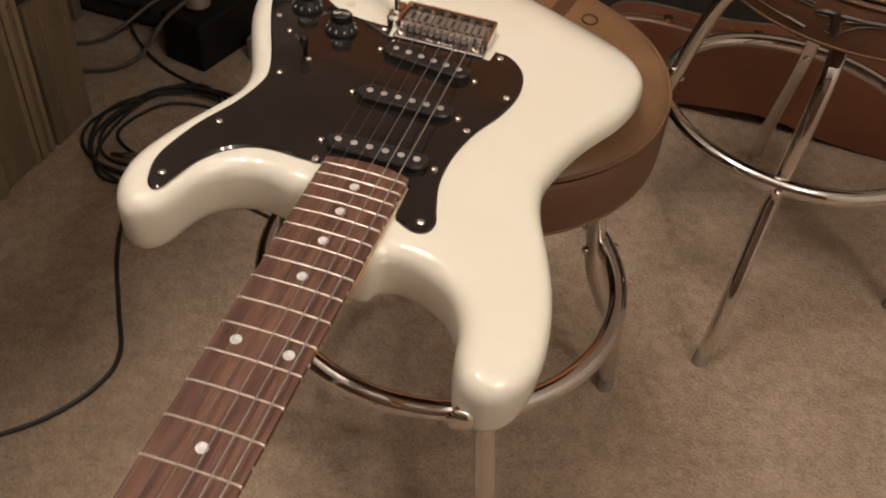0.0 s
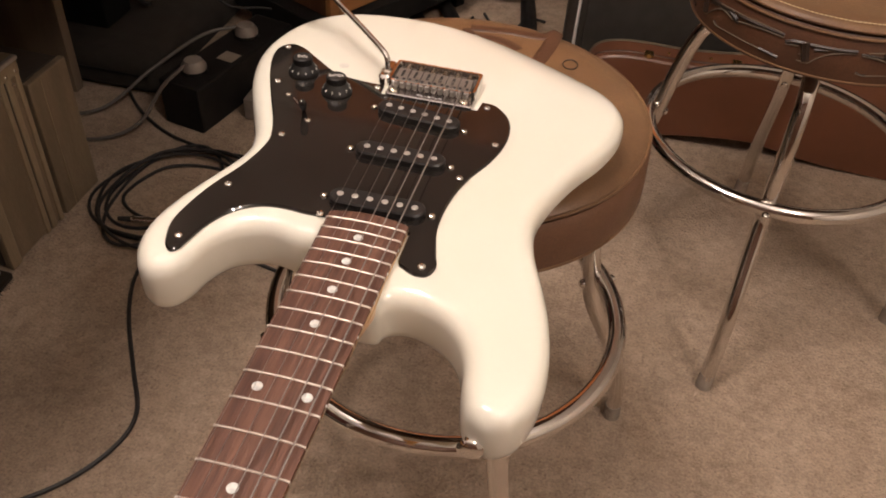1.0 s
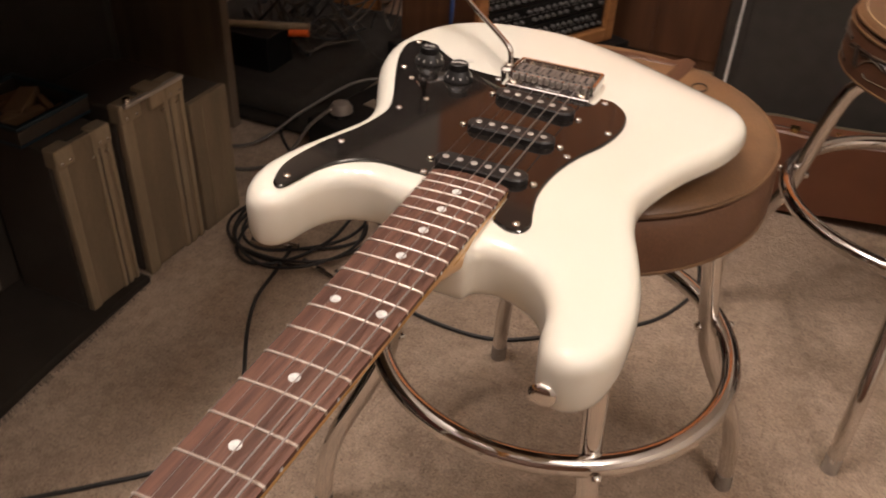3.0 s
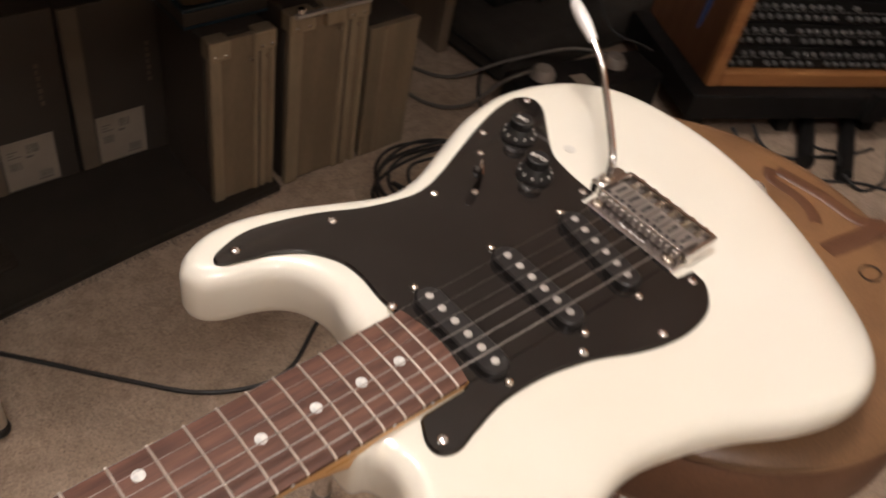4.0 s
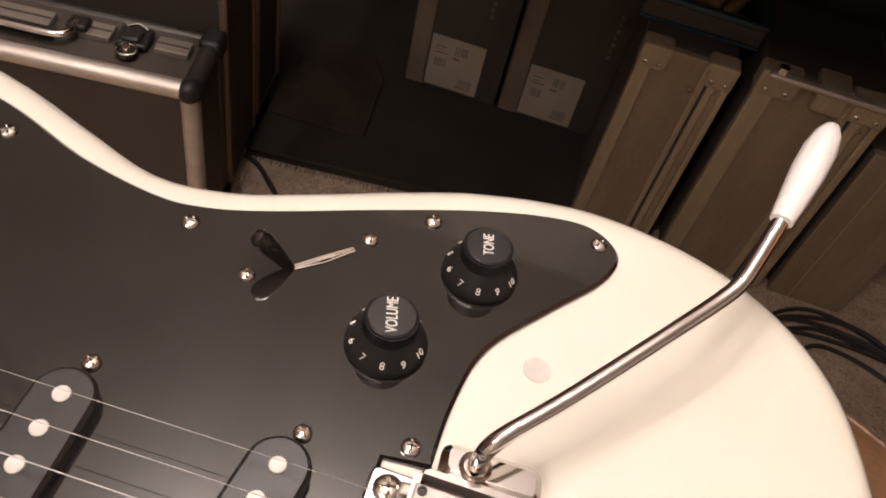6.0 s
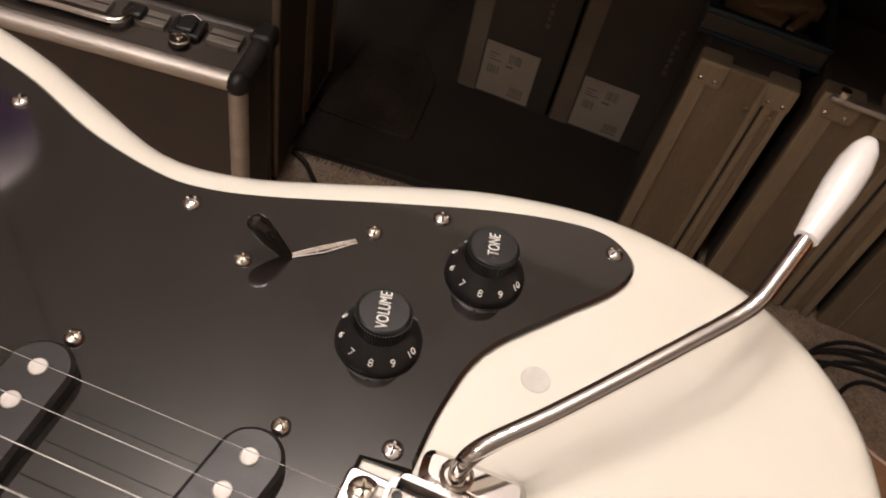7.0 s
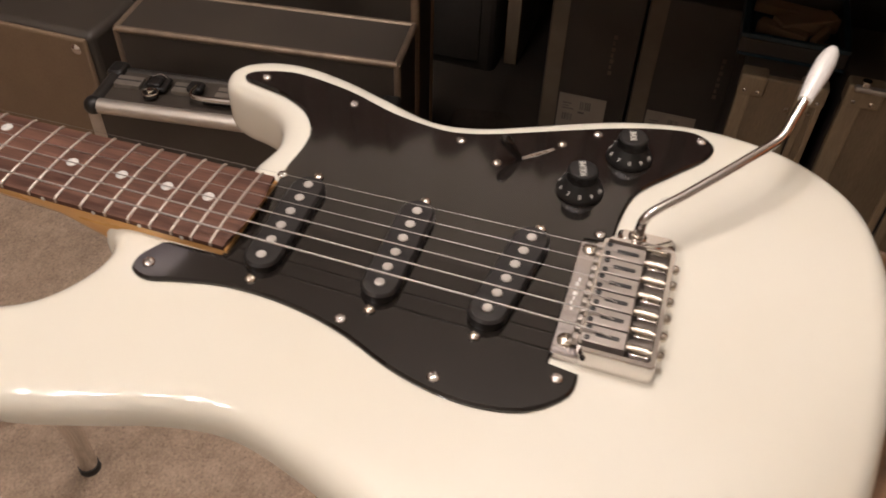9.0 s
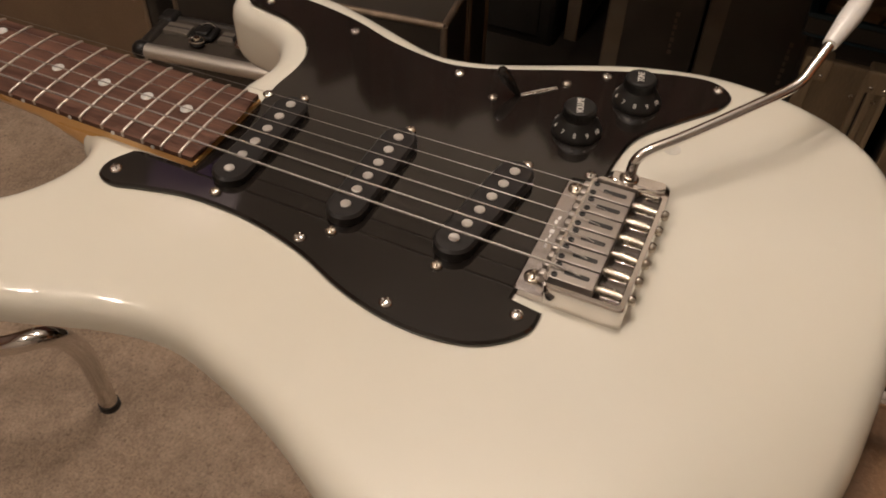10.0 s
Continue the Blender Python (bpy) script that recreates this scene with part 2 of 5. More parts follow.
def box(lo, hi, bevel=0.0, bm=None, m=None, seg=2):
    bm = bm or bmesh.new()
    b2 = bmesh.new()
    bmesh.ops.create_cube(b2, size=1)
    for v in b2.verts:
        v.co = Vector([lo[i] + (v.co[i] + 0.5) * (hi[i] - lo[i]) for i in range(3)])
    if bevel:
        bmesh.ops.bevel(b2, geom=list(b2.edges), offset=bevel, segments=seg, affect="EDGES", profile=0.5)
    b2.normal_update()
    for f in b2.faces:
        f.material_index = int(max(abs(q) for q in f.normal) > 0.999)
    return join(bm, b2, m)


def join(bm, other, m=None):
    if m:
        other.transform(m)
    me = bpy.data.meshes.new("tmp")
    other.to_mesh(me)
    other.free()
    bm.from_mesh(me)
    bpy.data.meshes.remove(me)
    return bm


def lathe(profile, seg=32, m=None, bm=None, closed=False):
    """Turns (radius, z) rows round the z axis."""
    b2 = bmesh.new()
    rings = []
    for r, z in profile:
        if r < 1e-6:
            rings.append([b2.verts.new((0, 0, z))])
        else:
            rings.append([b2.verts.new((r * math.cos(2 * math.pi * i / seg), r * math.sin(2 * math.pi * i / seg), z)) for i in range(seg)])
    pairs = list(zip(rings, rings[1:])) + ([(rings[-1], rings[0])] if closed else [])
    for a, b in pairs:
        for i in range(seg):
            j = (i + 1) % seg
            if len(a) == 1 and len(b) == 1:
                continue
            if len(a) == 1:
                b2.faces.new((a[0], b[j], b[i]))
            elif len(b) == 1:
                b2.faces.new((a[i], a[j], b[0]))
            else:
                b2.faces.new((a[i], a[j], b[j], b[i]))
    for ring in (rings[0], rings[-1]):
        if len(ring) > 1 and not closed:
            b2.faces.new(ring)
    return join(bm or bmesh.new(), b2, m)


def spline(points, steps=8, closed=False):
    """A smooth Catmull-Rom line through points."""
    P = [Vector(p) for p in points]
    n = len(P)
    out = []
    for i in range(n if closed else n - 1):
        if closed:
            a, b, c, d = P[i - 1], P[i], P[(i + 1) % n], P[(i + 2) % n]
        else:
            a, b, c, d = P[max(i - 1, 0)], P[i], P[i + 1], P[min(i + 2, n - 1)]
        for k in range(steps):
            t = k / steps
            out.append(0.5 * (2 * b + (c - a) * t + (2 * a - 5 * b + 4 * c - d) * t * t + (3 * b - a - 3 * c + d) * t ** 3))
    if not closed:
        out.append(P[-1])
    return out


def tube(points, radius, seg=10, bm=None, closed=False, caps=True):
    """A round tube along points; radius a number or one per point."""
    bm = bm or bmesh.new()
    P = [Vector(p) for p in points]
    n = len(P)
    rad = radius if isinstance(radius, (list, tuple)) else [radius] * n
    rings, side = [], None
    for i in range(n):
        ahead = (P[(i + 1) % n] - P[i - 1]) if closed else (P[min(i + 1, n - 1)] - P[max(i - 1, 0)])
        ahead.normalize()
        if side is None:
            side = ahead.orthogonal().normalized()
        side = (side - ahead * side.dot(ahead)).normalized()
        up = ahead.cross(side)
        rings.append([bm.verts.new(P[i] + rad[i] * (math.cos(2 * math.pi * k / seg) * side + math.sin(2 * math.pi * k / seg) * up)) for k in range(seg)])
    for i in range(n if closed else n - 1):
        a, b = rings[i], rings[(i + 1) % n]
        shift = 0
        if closed and i == n - 1:
            shift = min(range(seg), key=lambda s: (b[s].co - a[0].co).length)
        for k in range(seg):
            bm.faces.new((a[k], a[(k + 1) % seg], b[(k + 1 + shift) % seg], b[(k + shift) % seg]))
    if caps and not closed:
        bm.faces.new(rings[0])
        bm.faces.new(rings[-1])
    return bm


def inset(loop, d):
    """A closed 2D loop moved inwards by d along its normals (the loop runs either way)."""
    n = len(loop)
    area = sum(loop[i - 1][0] * loop[i][1] - loop[i][0] * loop[i - 1][1] for i in range(n))
    s = 1 if area > 0 else -1
    out = []
    for i in range(n):
        t = (Vector(loop[(i + 1) % n]) - Vector(loop[i - 1])).normalized()
        out.append(Vector((loop[i][0] - s * t.y * d, loop[i][1] + s * t.x * d)))
    return out


def plate(loop, z0, z1, bevel=0.0, bm=None):
    """A flat plate with the 2D outline loop from z0 up to z1, its top edge bevelled."""
    bm = bm or bmesh.new()
    loops = [(loop, z0), (loop, z1 - bevel)] + ([(inset(loop, bevel), z1)] if bevel else [])
    rings = [[bm.verts.new((p[0], p[1], z)) for p in some] for some, z in loops]
    n = len(loop)
    for a, b in zip(rings, rings[1:]):
        for i in range(n):
            bm.faces.new((a[i], a[(i + 1) % n], b[(i + 1) % n], b[i]))
    ends = [bm.faces.new(rings[0]), bm.faces.new(rings[-1])]
    for f in ends:
        f.material_index = 1
    bmesh.ops.triangulate(bm, faces=ends)
    return bm


def lettering(name, words, size, m, material, parent, label="", extrude=0.0002, offset=0.0):
    """Words as a flat mesh in the built-in font, centred at the pose m."""
    cu = bpy.data.curves.new("words", "FONT")
    cu.body, cu.size, cu.align_x, cu.align_y, cu.extrude = words, size, "CENTER", "CENTER", extrude
    cu.offset = offset
    tmp = bpy.data.objects.new("words", cu)
    scene.collection.objects.link(tmp)
    me = bpy.data.meshes.new_from_object(tmp.evaluated_get(bpy.context.evaluated_depsgraph_get()))
    bpy.data.objects.remove(tmp)
    me.materials.clear()
    me.materials.append(material)
    return piece(name, me, m, parent, label)


# ---------- the setting ----------
def flat_box(name, lo, hi, material, label, category):
    return solid(name, box(lo, hi), material, label, category, kind="structure")


flat_box("floor", (-1.7, -2.6, -0.10), (2.4, 2.6, 0.0), CARPET, "beige cut-pile carpet with fine darker flecks", "floor")
flat_box("wall_west", (-1.82, -2.6, 0.0), (-1.70, 2.6, 2.45), WALL, "plain dull beige painted wall behind the drape", "wall")
flat_box("wall_east", (2.40, -2.6, 0.0), (2.52, 2.6, 2.45), WALL, "plain dull beige painted wall", "wall")
flat_box("wall_north", (-1.7, 2.60, 0.0), (2.4, 2.72, 2.45), WALL, "plain dull beige painted wall behind the gear", "wall")
boards = tagged(new("wall_panelling"), "orange-brown wooden board panelling on the wall behind the gear", "panelling", kind="structure")
for k in range(7):
    part("panel", box((-1.25 + 0.2 * k, 2.585, 0.0), (-1.054 + 0.2 * k, 2.5985, 2.45), 0.004), MAHOGANY, boards)
# Out of view; its dark colour is there to darken reflections in the chrome.
flat_box("wall_south", (-1.7, -2.72, 0.0), (2.4, -2.60, 2.45), DARK_WOOD, "unseen wall, coloured dark brown for the chrome to reflect", "wall")
flat_box("ceiling", (-1.82, -2.72, 2.45), (2.52, 2.72, 2.55), CEILING, "off-white textured ceiling", "ceiling")


# ---------- ceiling lamp, and an added fill lamp like it ---
def ceiling_lamp(lx, ly, share):
    t = thing("ceiling_lamp", (lx, ly, 2.45), "five-bulb ceiling lamp with bare warm bulbs, the east one added as fill", "lamp", "ceiling lamps")
    at = Matrix.Translation((lx, ly, 0))
    part("canopy", lathe([(0.0, 2.45), (0.075, 2.45), (0.075, 2.435), (0.05, 2.415), (0.012, 2.41), (0.012, 2.34), (0.0, 2.34)], 24, at), BRASS, t)
    lit = glow("bulb_glow", BULB_COLOR, BULB_POWER * share)
    for k in range(5):
        a = 2 * math.pi * k / 5 + 0.35
        c = Vector((lx + 0.19 * math.cos(a), ly + 0.19 * math.sin(a), LAMP_Z))
        hub = Vector((lx, ly, 2.36))
        arm = part("arm", tube(spline([hub, hub.lerp(c, 0.5) + Vector((0, 0, 0.02)), c + Vector((0, 0, 0.085))], 6), 0.006, 8), BRASS, t)
        part("socket", lathe([(0.0, 0.10), (0.018, 0.10), (0.018, 0.05), (0.0, 0.05)], 12, Matrix.Translation(c)), BRASS, arm)
        part("bulb", lathe([(0.0, 0.05), (0.013, 0.05), (0.018, 0.036), (0.036, 0.016), (0.043, -0.008), (0.038, -0.030), (0.022, -0.045), (0.0, -0.049)], 16, Matrix.Translation(c)), lit, arm, "glowing warm bulb")


for lamp_x, lamp_y, lamp_share in LAMPS:
    ceiling_lamp(lamp_x, lamp_y, lamp_share)


def pendant_lamp():
    """A small purple globe on a cord: its glow shows in the pickguard and the chrome."""
    at = pose(-0.66, -0.87, 0)
    t = thing("pendant_lamp", (-0.66, -0.87, 2.45), "small purple glowing globe lamp hanging on a cord", "lamp")
    part("cord", tube([(-0.66, -0.87, 2.448), (-0.66, -0.87, 1.585)], 0.003, 8), RUBBER, t)
    part("cap", lathe([(0.0, 1.59), (0.020, 1.585), (0.024, 1.555), (0.0, 1.550)], 20, at), RUBBER, t)
    ball = [(0.085 * math.sin(math.pi * k / 12), 1.47 + 0.085 * math.cos(math.pi * k / 12)) for k in range(13)]
    part("globe", lathe([(max(r, 0.0), z) for r, z in ball], 28, at), glow("purple_glow", (0.30, 0.05, 0.80), 0.38), t, "purple glowing globe")


pendant_lamp()

# ---------- the guitar ----------
TOP = 0.6295          # top of the body
GUARD = 0.632         # top of the pickguard
BACK = 0.5845         # back of the body, on the stool
SCALE = 0.6477        # from the nut to the saddles
BOARD = 0.6386        # crown of the fingerboard


def fret_y(n):
    return -SCALE / 2 ** (n / 12)


TREBLE_EDGE = [(-30, -200), (-46, -197.5), (-66, -194), (-84, -199.5), (-95, -209.5), (-101.5, -224), (-105.5, -240), (-113, -252), (-125, -256), (-137, -249),
               (-146, -232), (-148.5, -208), (-142.3, -177.5), (-131, -145.7), (-120.8, -114), (-124, -88.5), (-135, -63), (-149, -34.5), (-161, -6), (-169, 28), (-168.4, 58), (-161.2, 87.3), (-147.4, 111.6), (-125.4, 131.2)]
BASS_EDGE = [(-96, 142), (-60, 146.5), (-22, 146.5), (18, 143), (62, 135), (108, 115), (142, 86), (160.5, 46), (162.5, 10), (151.5, -28), (132, -66), (119, -100), (112.5, -130), (116.5, -160),
             (126.5, -190), (136, -222), (141, -255), (140, -285), (130, -306), (115, -314), (101, -308), (94, -292), (90, -270), (80, -251), (64, -239), (46, -234), (33, -238)]
HEEL_EDGE = [(27, -247), (4, -248), (-18, -247), (-27, -230)]


def guitar_body(parent):
    from mathutils.geometry import delaunay_2d_cdt
    loop = [p.to_2d() / 1000 for p in spline([(x, y, 0) for x, y in TREBLE_EDGE + BASS_EDGE + HEEL_EDGE], 4, True)]
    R = 0.0125
    pts, n = list(loop), len(loop)
    for d in (0.0012, 0.0035, 0.0065, 0.010, 0.014):
        pts += inset(loop, d)
    P = np.array([p[:] for p in loop])
    Q = np.roll(P, -1, 0)

    def depth(x, y):
        ab, ap = Q - P, np.array((x, y)) - P
        k = np.clip((ap * ab).sum(1) / (ab * ab).sum(1), 0, 1)
        return np.sqrt((((ap - ab * k[:, None]) ** 2).sum(1)).min())

    def inside(x, y):
        cut = ((P[:, 1] > y) != (Q[:, 1] > y)) & (x < (Q[:, 0] - P[:, 0]) * (y - P[:, 1]) / (Q[:, 1] - P[:, 1] + 1e-12) + P[:, 0])
        return cut.sum() % 2 == 1

    for gx in np.arange(-0.17, 0.17, 0.009):
        for gy in np.arange(-0.32, 0.16, 0.009):
            if inside(gx, gy) and depth(gx, gy) > 0.018:
                pts.append(Vector((gx, gy)))
    verts, _, faces, *_ = delaunay_2d_cdt(pts, [(i, (i + 1) % n) for i in range(n)], [], 1, 1e-6)
    bm = bmesh.new()
    drop = []
    for v in verts:
        d = depth(v.x, v.y)
        e = min(d, R)
        fall = R - math.sqrt(max(R * R - (R - e) ** 2, 0))
        s = 0.50 * v.x + 0.86 * v.y - 0.095
        arm = 6.0 * max(s, 0) ** 2
        drop.append((fall, arm))
    top = [bm.verts.new((v.x, v.y, TOP - f - a)) for v, (f, a) in zip(verts, drop)]
    def belly(x, y):
        """The cut-away of the back at the bass waist."""
        d = math.hypot((x - 0.160) / 0.115, (y + 0.090) / 0.215)
        return 0.041 * max(1 - d * d, 0)

    low = [bm.verts.new((v.x, v.y, min(BACK + f + belly(v.x, v.y), TOP - f - a - 0.004))) for v, (f, a) in zip(verts, drop)]
    for f in faces:
        bm.faces.new([top[i] for i in f])
        bm.faces.new([low[i] for i in reversed(f)])
    rim = [e for e in bm.edges if len(e.link_faces) == 1]
    half = len(verts)
    bm.verts.index_update()
    for e in list(rim):
        a, b = e.verts
        if a.index < half and b.index < half:
            bm.faces.new((a, b, low[b.index], low[a.index]))
    return part("body", bm, CREAM, parent, "cream gloss lacquered body with rounded edges", 75)


def guard_loop():
    mm = lambda rows: [Vector((x / 1000, y / 1000, 0)) for x, y in rows]  # noqa: E731
    outer = spline(mm([(-30, -175), (-46, -176), (-64, -175), (-80, -178), (-95, -189), (-105, -206), (-110, -224), (-113, -236), (-118, -239), (-124.5, -231), (-130, -208), (-123.6, -171),
                       (-111.4, -137.4), (-105.8, -108), (-107.3, -90.7), (-114.6, -70.3), (-129.4, -38.6), (-143.8, -5.7), (-152, 19.7), (-153.4, 37), (-145, 48), (-131, 45), (-111.4, 29.5), (-88.6, 12.7), (-66, 7.5), (-44, 6.7)]), 5)
    bass = spline(mm([(42, 7), (54.8, 5.2), (68, -9.4), (73, -29), (72.2, -51), (66, -74.7), (54.8, -101.6), (47.7, -131.8), (46.5, -163), (51.6, -188), (55.3, -202), (52, -212), (43, -214), (31, -208)]), 5)
    flat = outer + mm([(-43, -7), (41, -7)]) + bass + mm([(29.5, -204), (29.5, -176)])
    return [p.to_2d() for p in flat]


def screw_mesh(r, h, material=CHROME):
    """A domed screw head with a cross recess."""
    b2 = bmesh.new()
    seg, rows = 24, [0.0, 0.18, 0.36, 0.54, 0.72, 0.88, 1.0]
    rings = []
    for q in rows:
        if q == 0:
            rings.append([b2.verts.new((0, 0, h * 0.35))])
            continue
        ring = []
        for k in range(seg):
            a = 2 * math.pi * k / seg
            z = h * math.sqrt(max(1 - 0.92 * q * q, 0))
            if q < 0.6 and k % 6 == 0:
                z -= h * 0.6
            ring.append(b2.verts.new((r * q * math.cos(a), r * q * math.sin(a), z)))
        rings.append(ring)
    rings.append([b2.verts.new((v.co.x, v.co.y, -0.0004)) for v in rings[-1]])
    for a, b in zip(rings, rings[1:]):
        for k in range(seg):
            j = (k + 1) % seg
            b2.faces.new((a[0], b[k], b[j]) if len(a) == 1 else (a[k], b[k], b[j], a[j]))
    return to_mesh("screw_head", b2, material, 50)


def board_half(y):
    """Half the fingerboard's width."""
    return 0.0212 + (0.0283 - 0.0212) * (y + SCALE) / (SCALE - 0.18)


def board_z(x):
    return BOARD - x * x / (2 * 0.27)


def guitar_neck(parent):
    # back of the neck, from the square heel to the round shaft
    bm = bmesh.new()
    rows = [(-0.1735, 1.0, 0.0245), (-0.235, 1.0, 0.0245), (-0.252, 0.75, 0.0215), (-0.275, 0.25, 0.0185), (-0.32, 0.0, 0.0175), (-0.50, 0.0, 0.0162), (-0.640, 0.0, 0.0150), (-0.660, 0.3, 0.0150)]
    rings = []
    for y, square, deep in rows:
        w = board_half(y) - 0.0003
        ring = []
        for k in range(17):
            a = math.pi * k / 16
            cx, cz = math.cos(a), math.sin(a)
            e = 1 - 0.86 * square
            px = w * math.copysign(abs(cx) ** e, cx)
            pz = deep * abs(cz) ** max(e, 0.14) if square else deep * cz ** 0.85
            ring.append(bm.verts.new((px, y, BOARD - 0.0046 - pz)))
        rings.append(ring)
    for a, b in zip(rings, rings[1:]):
        for k in range(16):
            bm.faces.new((a[k], a[k + 1], b[k + 1], b[k]))
        bm.faces.new((a[0], b[0], b[16], a[16]))
    bm.faces.new(rings[0])
    bm.faces.new(rings[-1])
    neck = part("neck", bm, MAPLE, parent, "glossy amber maple neck")
    # fingerboard, arched across, with a gently rounded end
    bm = bmesh.new()
    cols = 13
    ys = [-0.171, -0.1722, -0.176] + [-0.18 - 0.0117 * k for k in range(41)]
    rings = []
    for i, y in enumerate(ys):
        ring = []
        for k in range(cols):
            u = -1 + 2 * k / (cols - 1)
            x = u * board_half(y) * (0.985 if i == 0 else 1.0)
            yy = y - (0.004 * u * u if i < 3 else 0.0) * (1 - i / 3)
            ring.append(bm.verts.new((x, yy, board_z(x) - (0.0008 if i == 0 else 0) - (0.0006 if abs(u) == 1 else 0))))
        ring += [bm.verts.new((s * board_half(y) * (0.985 if i == 0 else 1.0), ring[-1].co.y if s > 0 else ring[0].co.y, BOARD - 0.0048)) for s in (1, -1)]
        rings.append(ring)
    m = cols + 2
    for a, b in zip(rings, rings[1:]):
        for k in range(m):
            bm.faces.new((a[k], a[(k + 1) % m], b[(k + 1) % m], b[k]))
    bm.faces.new(rings[0])
    bm.faces.new(rings[-1])
    board = part("fingerboard", bm, ROSEWOOD, neck, "dark rosewood fingerboard", 50)
    for n in range(1, 23):
        y = fret_y(n)
        w = board_half(y) - 0.0006
        bm = bmesh.new()
        tube([(w * u, y, board_z(w * u) + (0.0002 if abs(u) < 1 else -0.0002)) for u in (-1, -0.97, -0.8, -0.6, -0.4, -0.2, 0, 0.2, 0.4, 0.6, 0.8, 0.97, 1)], 0.00072, 8, bm)
        part("fret", bm, FRET_WIRE, neck)
    disc = to_mesh("inlay_disc", lathe([(0.0, 0.00024), (0.0031, 0.00024), (0.0033, -0.0003), (0.0, -0.0003)], 24), PEARL)
    for n in (3, 5, 7, 9, 15, 17, 19, 21):
        piece("inlay_dot", disc, pose(0, (fret_y(n) + fret_y(n - 1)) / 2, board_z(0)), neck)
    for x in (-0.0140, 0.0152):
        piece("inlay_dot", disc, pose(x, (fret_y(12) + fret_y(11)) / 2, board_z(x) + 0.0001), neck)
    for n in range(1, 23):
        y = fret_y(n)
        for s in (-1, 1):
            w = s * (board_half(y) + 0.0001)
            part("fret_end", box((w - 0.0004, y - 0.0006, board_z(w) - 0.0022), (w + 0.0004, y + 0.0006, board_z(w) + 0.0002)), FRET_WIRE, neck)
    for n in (3, 5, 7, 9, 12, 15, 17, 19, 21):
        y = (fret_y(n) + fret_y(n - 1)) / 2
        w = board_half(y)
        part("side_dot", lathe([(0.0, 0.0004), (0.0011, 0.0004), (0.0011, -0.0004), (0.0, -0.0004)], 10, pose(w, y, board_z(w) - 0.0025, 0, 90, 0)), PEARL, neck)
    part("nut", box((-0.0212, -0.6510, BOARD - 0.004), (0.0212, -0.6477, BOARD + 0.0018), 0.0006), WHITE_PLASTIC, neck)
    head = [(-21, -655), (-30, -668), (-34, -690), (-26, -706), (-30, -730), (-40, -770), (-44, -805), (-34, -828), (-6, -838), (18, -830), (30, -808), (26, -760), (22, -690), (21, -655)]
    part("headstock", plate([p.to_2d() / 1000 for p in spline([(x, y, 0) for x, y in head], 5)], BOARD - 0.0185, BOARD - 0.0045, 0.001), MAPLE, neck)
    post = to_mesh("tuner_post", lathe([(0.0, 0.012), (0.003, 0.012), (0.003, 0.0), (0.005, 0.0), (0.005, -0.001), (0.0, -0.001)], 16), CHROME)
    for k in range(6):
        piece("tuner_post", post, pose(0.014 - 0.005 * k * 0.3, -0.690 - 0.024 * k, BOARD - 0.0035), neck)
    return neck


def pickup(parent, x, y, turn, lift, pitch=0.0106):
    """A single-coil pickup: cover, six poles and two mounting screws."""
    m = pose(x, y, GUARD, 0, 0, turn)
    L, W = 0.0355, 0.0092
    loop = [Vector((s * (L - W) + W * math.cos(a) * 1.0, W * math.sin(a))) for s, a0 in ((1, -math.pi / 2), (-1, math.pi / 2)) for a in [a0 + math.pi * k / 12 for k in range(13)]]
    bm = plate(loop, -0.001, lift, 0.0012)
    bm.transform(m)
    p = part("pickup", bm, PICKUP, parent, "dark grey single-coil pickup cover", 35)
    pole = bpy.data.meshes.get("pole_piece") or to_mesh("pole_piece", lathe([(0.0, 0.0007), (0.0022, 0.0007), (0.0025, 0.0005), (0.0025, -0.001), (0.0, -0.001)], 20), POLE, 15)
    for k in range(6):
        piece("pole_piece", pole, m @ pose((k - 2.5) * pitch, 0, lift), p)
    for s in (-1, 1):
        piece("pickup_screw", SCREW_SMALL, m @ pose(s * 0.0400, 0, 0.0005, 0, 0, 30 * s), p)


def knob(parent, x, y, words, turn):
    """A black skirted knob with a finely knurled barrel and moulded numerals."""
    at = Matrix.Translation((x, y, GUARD))
    prof = [(0.0, 0.0001), (0.0124, 0.0001), (0.0129, 0.0004), (0.0129, 0.0013), (0.0124, 0.0026), (0.0114, 0.0044), (0.0102, 0.0064), (0.0092, 0.0080), (0.0087, 0.0089), (0.0084, 0.0092), (0.0082, 0.0096), (0.0080, 0.0142), (0.0077, 0.0150), (0.0071, 0.0154), (0.0, 0.0155)]
    k = part("control_knob", lathe(prof, 56, at), BLACK_SATIN, parent, "black skirted knob lettered " + words, 30)
    bm = bmesh.new()
    for i in range(64):
        a = 2 * math.pi * i / 64
        box((-0.00016, -0.0003, 0.0092), (0.00016, 0.00012, 0.0143), 0, bm, at @ pose(0.0081 * math.cos(a), 0.0081 * math.sin(a), 0, 0, 0, math.degrees(a) + 90))
    part("knurling", bm, BLACK_SATIN, k)
    lettering("knob_word", words, 0.0032, pose(x, y, GUARD + 0.0156, 0, 0, turn) @ Matrix.Diagonal((1, 1.55, 1, 1)), WHITE_PAINT, k)
    for n in range(1, 11):
        a = radians(turn + 180 + 7 + (n - 8.4) * 33)
        m = at @ pose(0, 0, 0, 0, 0, math.degrees(a) + 90) @ pose(0, -0.01135, 0.0047, 55, 0, 0)
        lettering("numeral", str(n), 0.0034, m, WHITE_PAINT, k, offset=-0.00003)


SCREW = screw_mesh(0.0030, 0.0016)
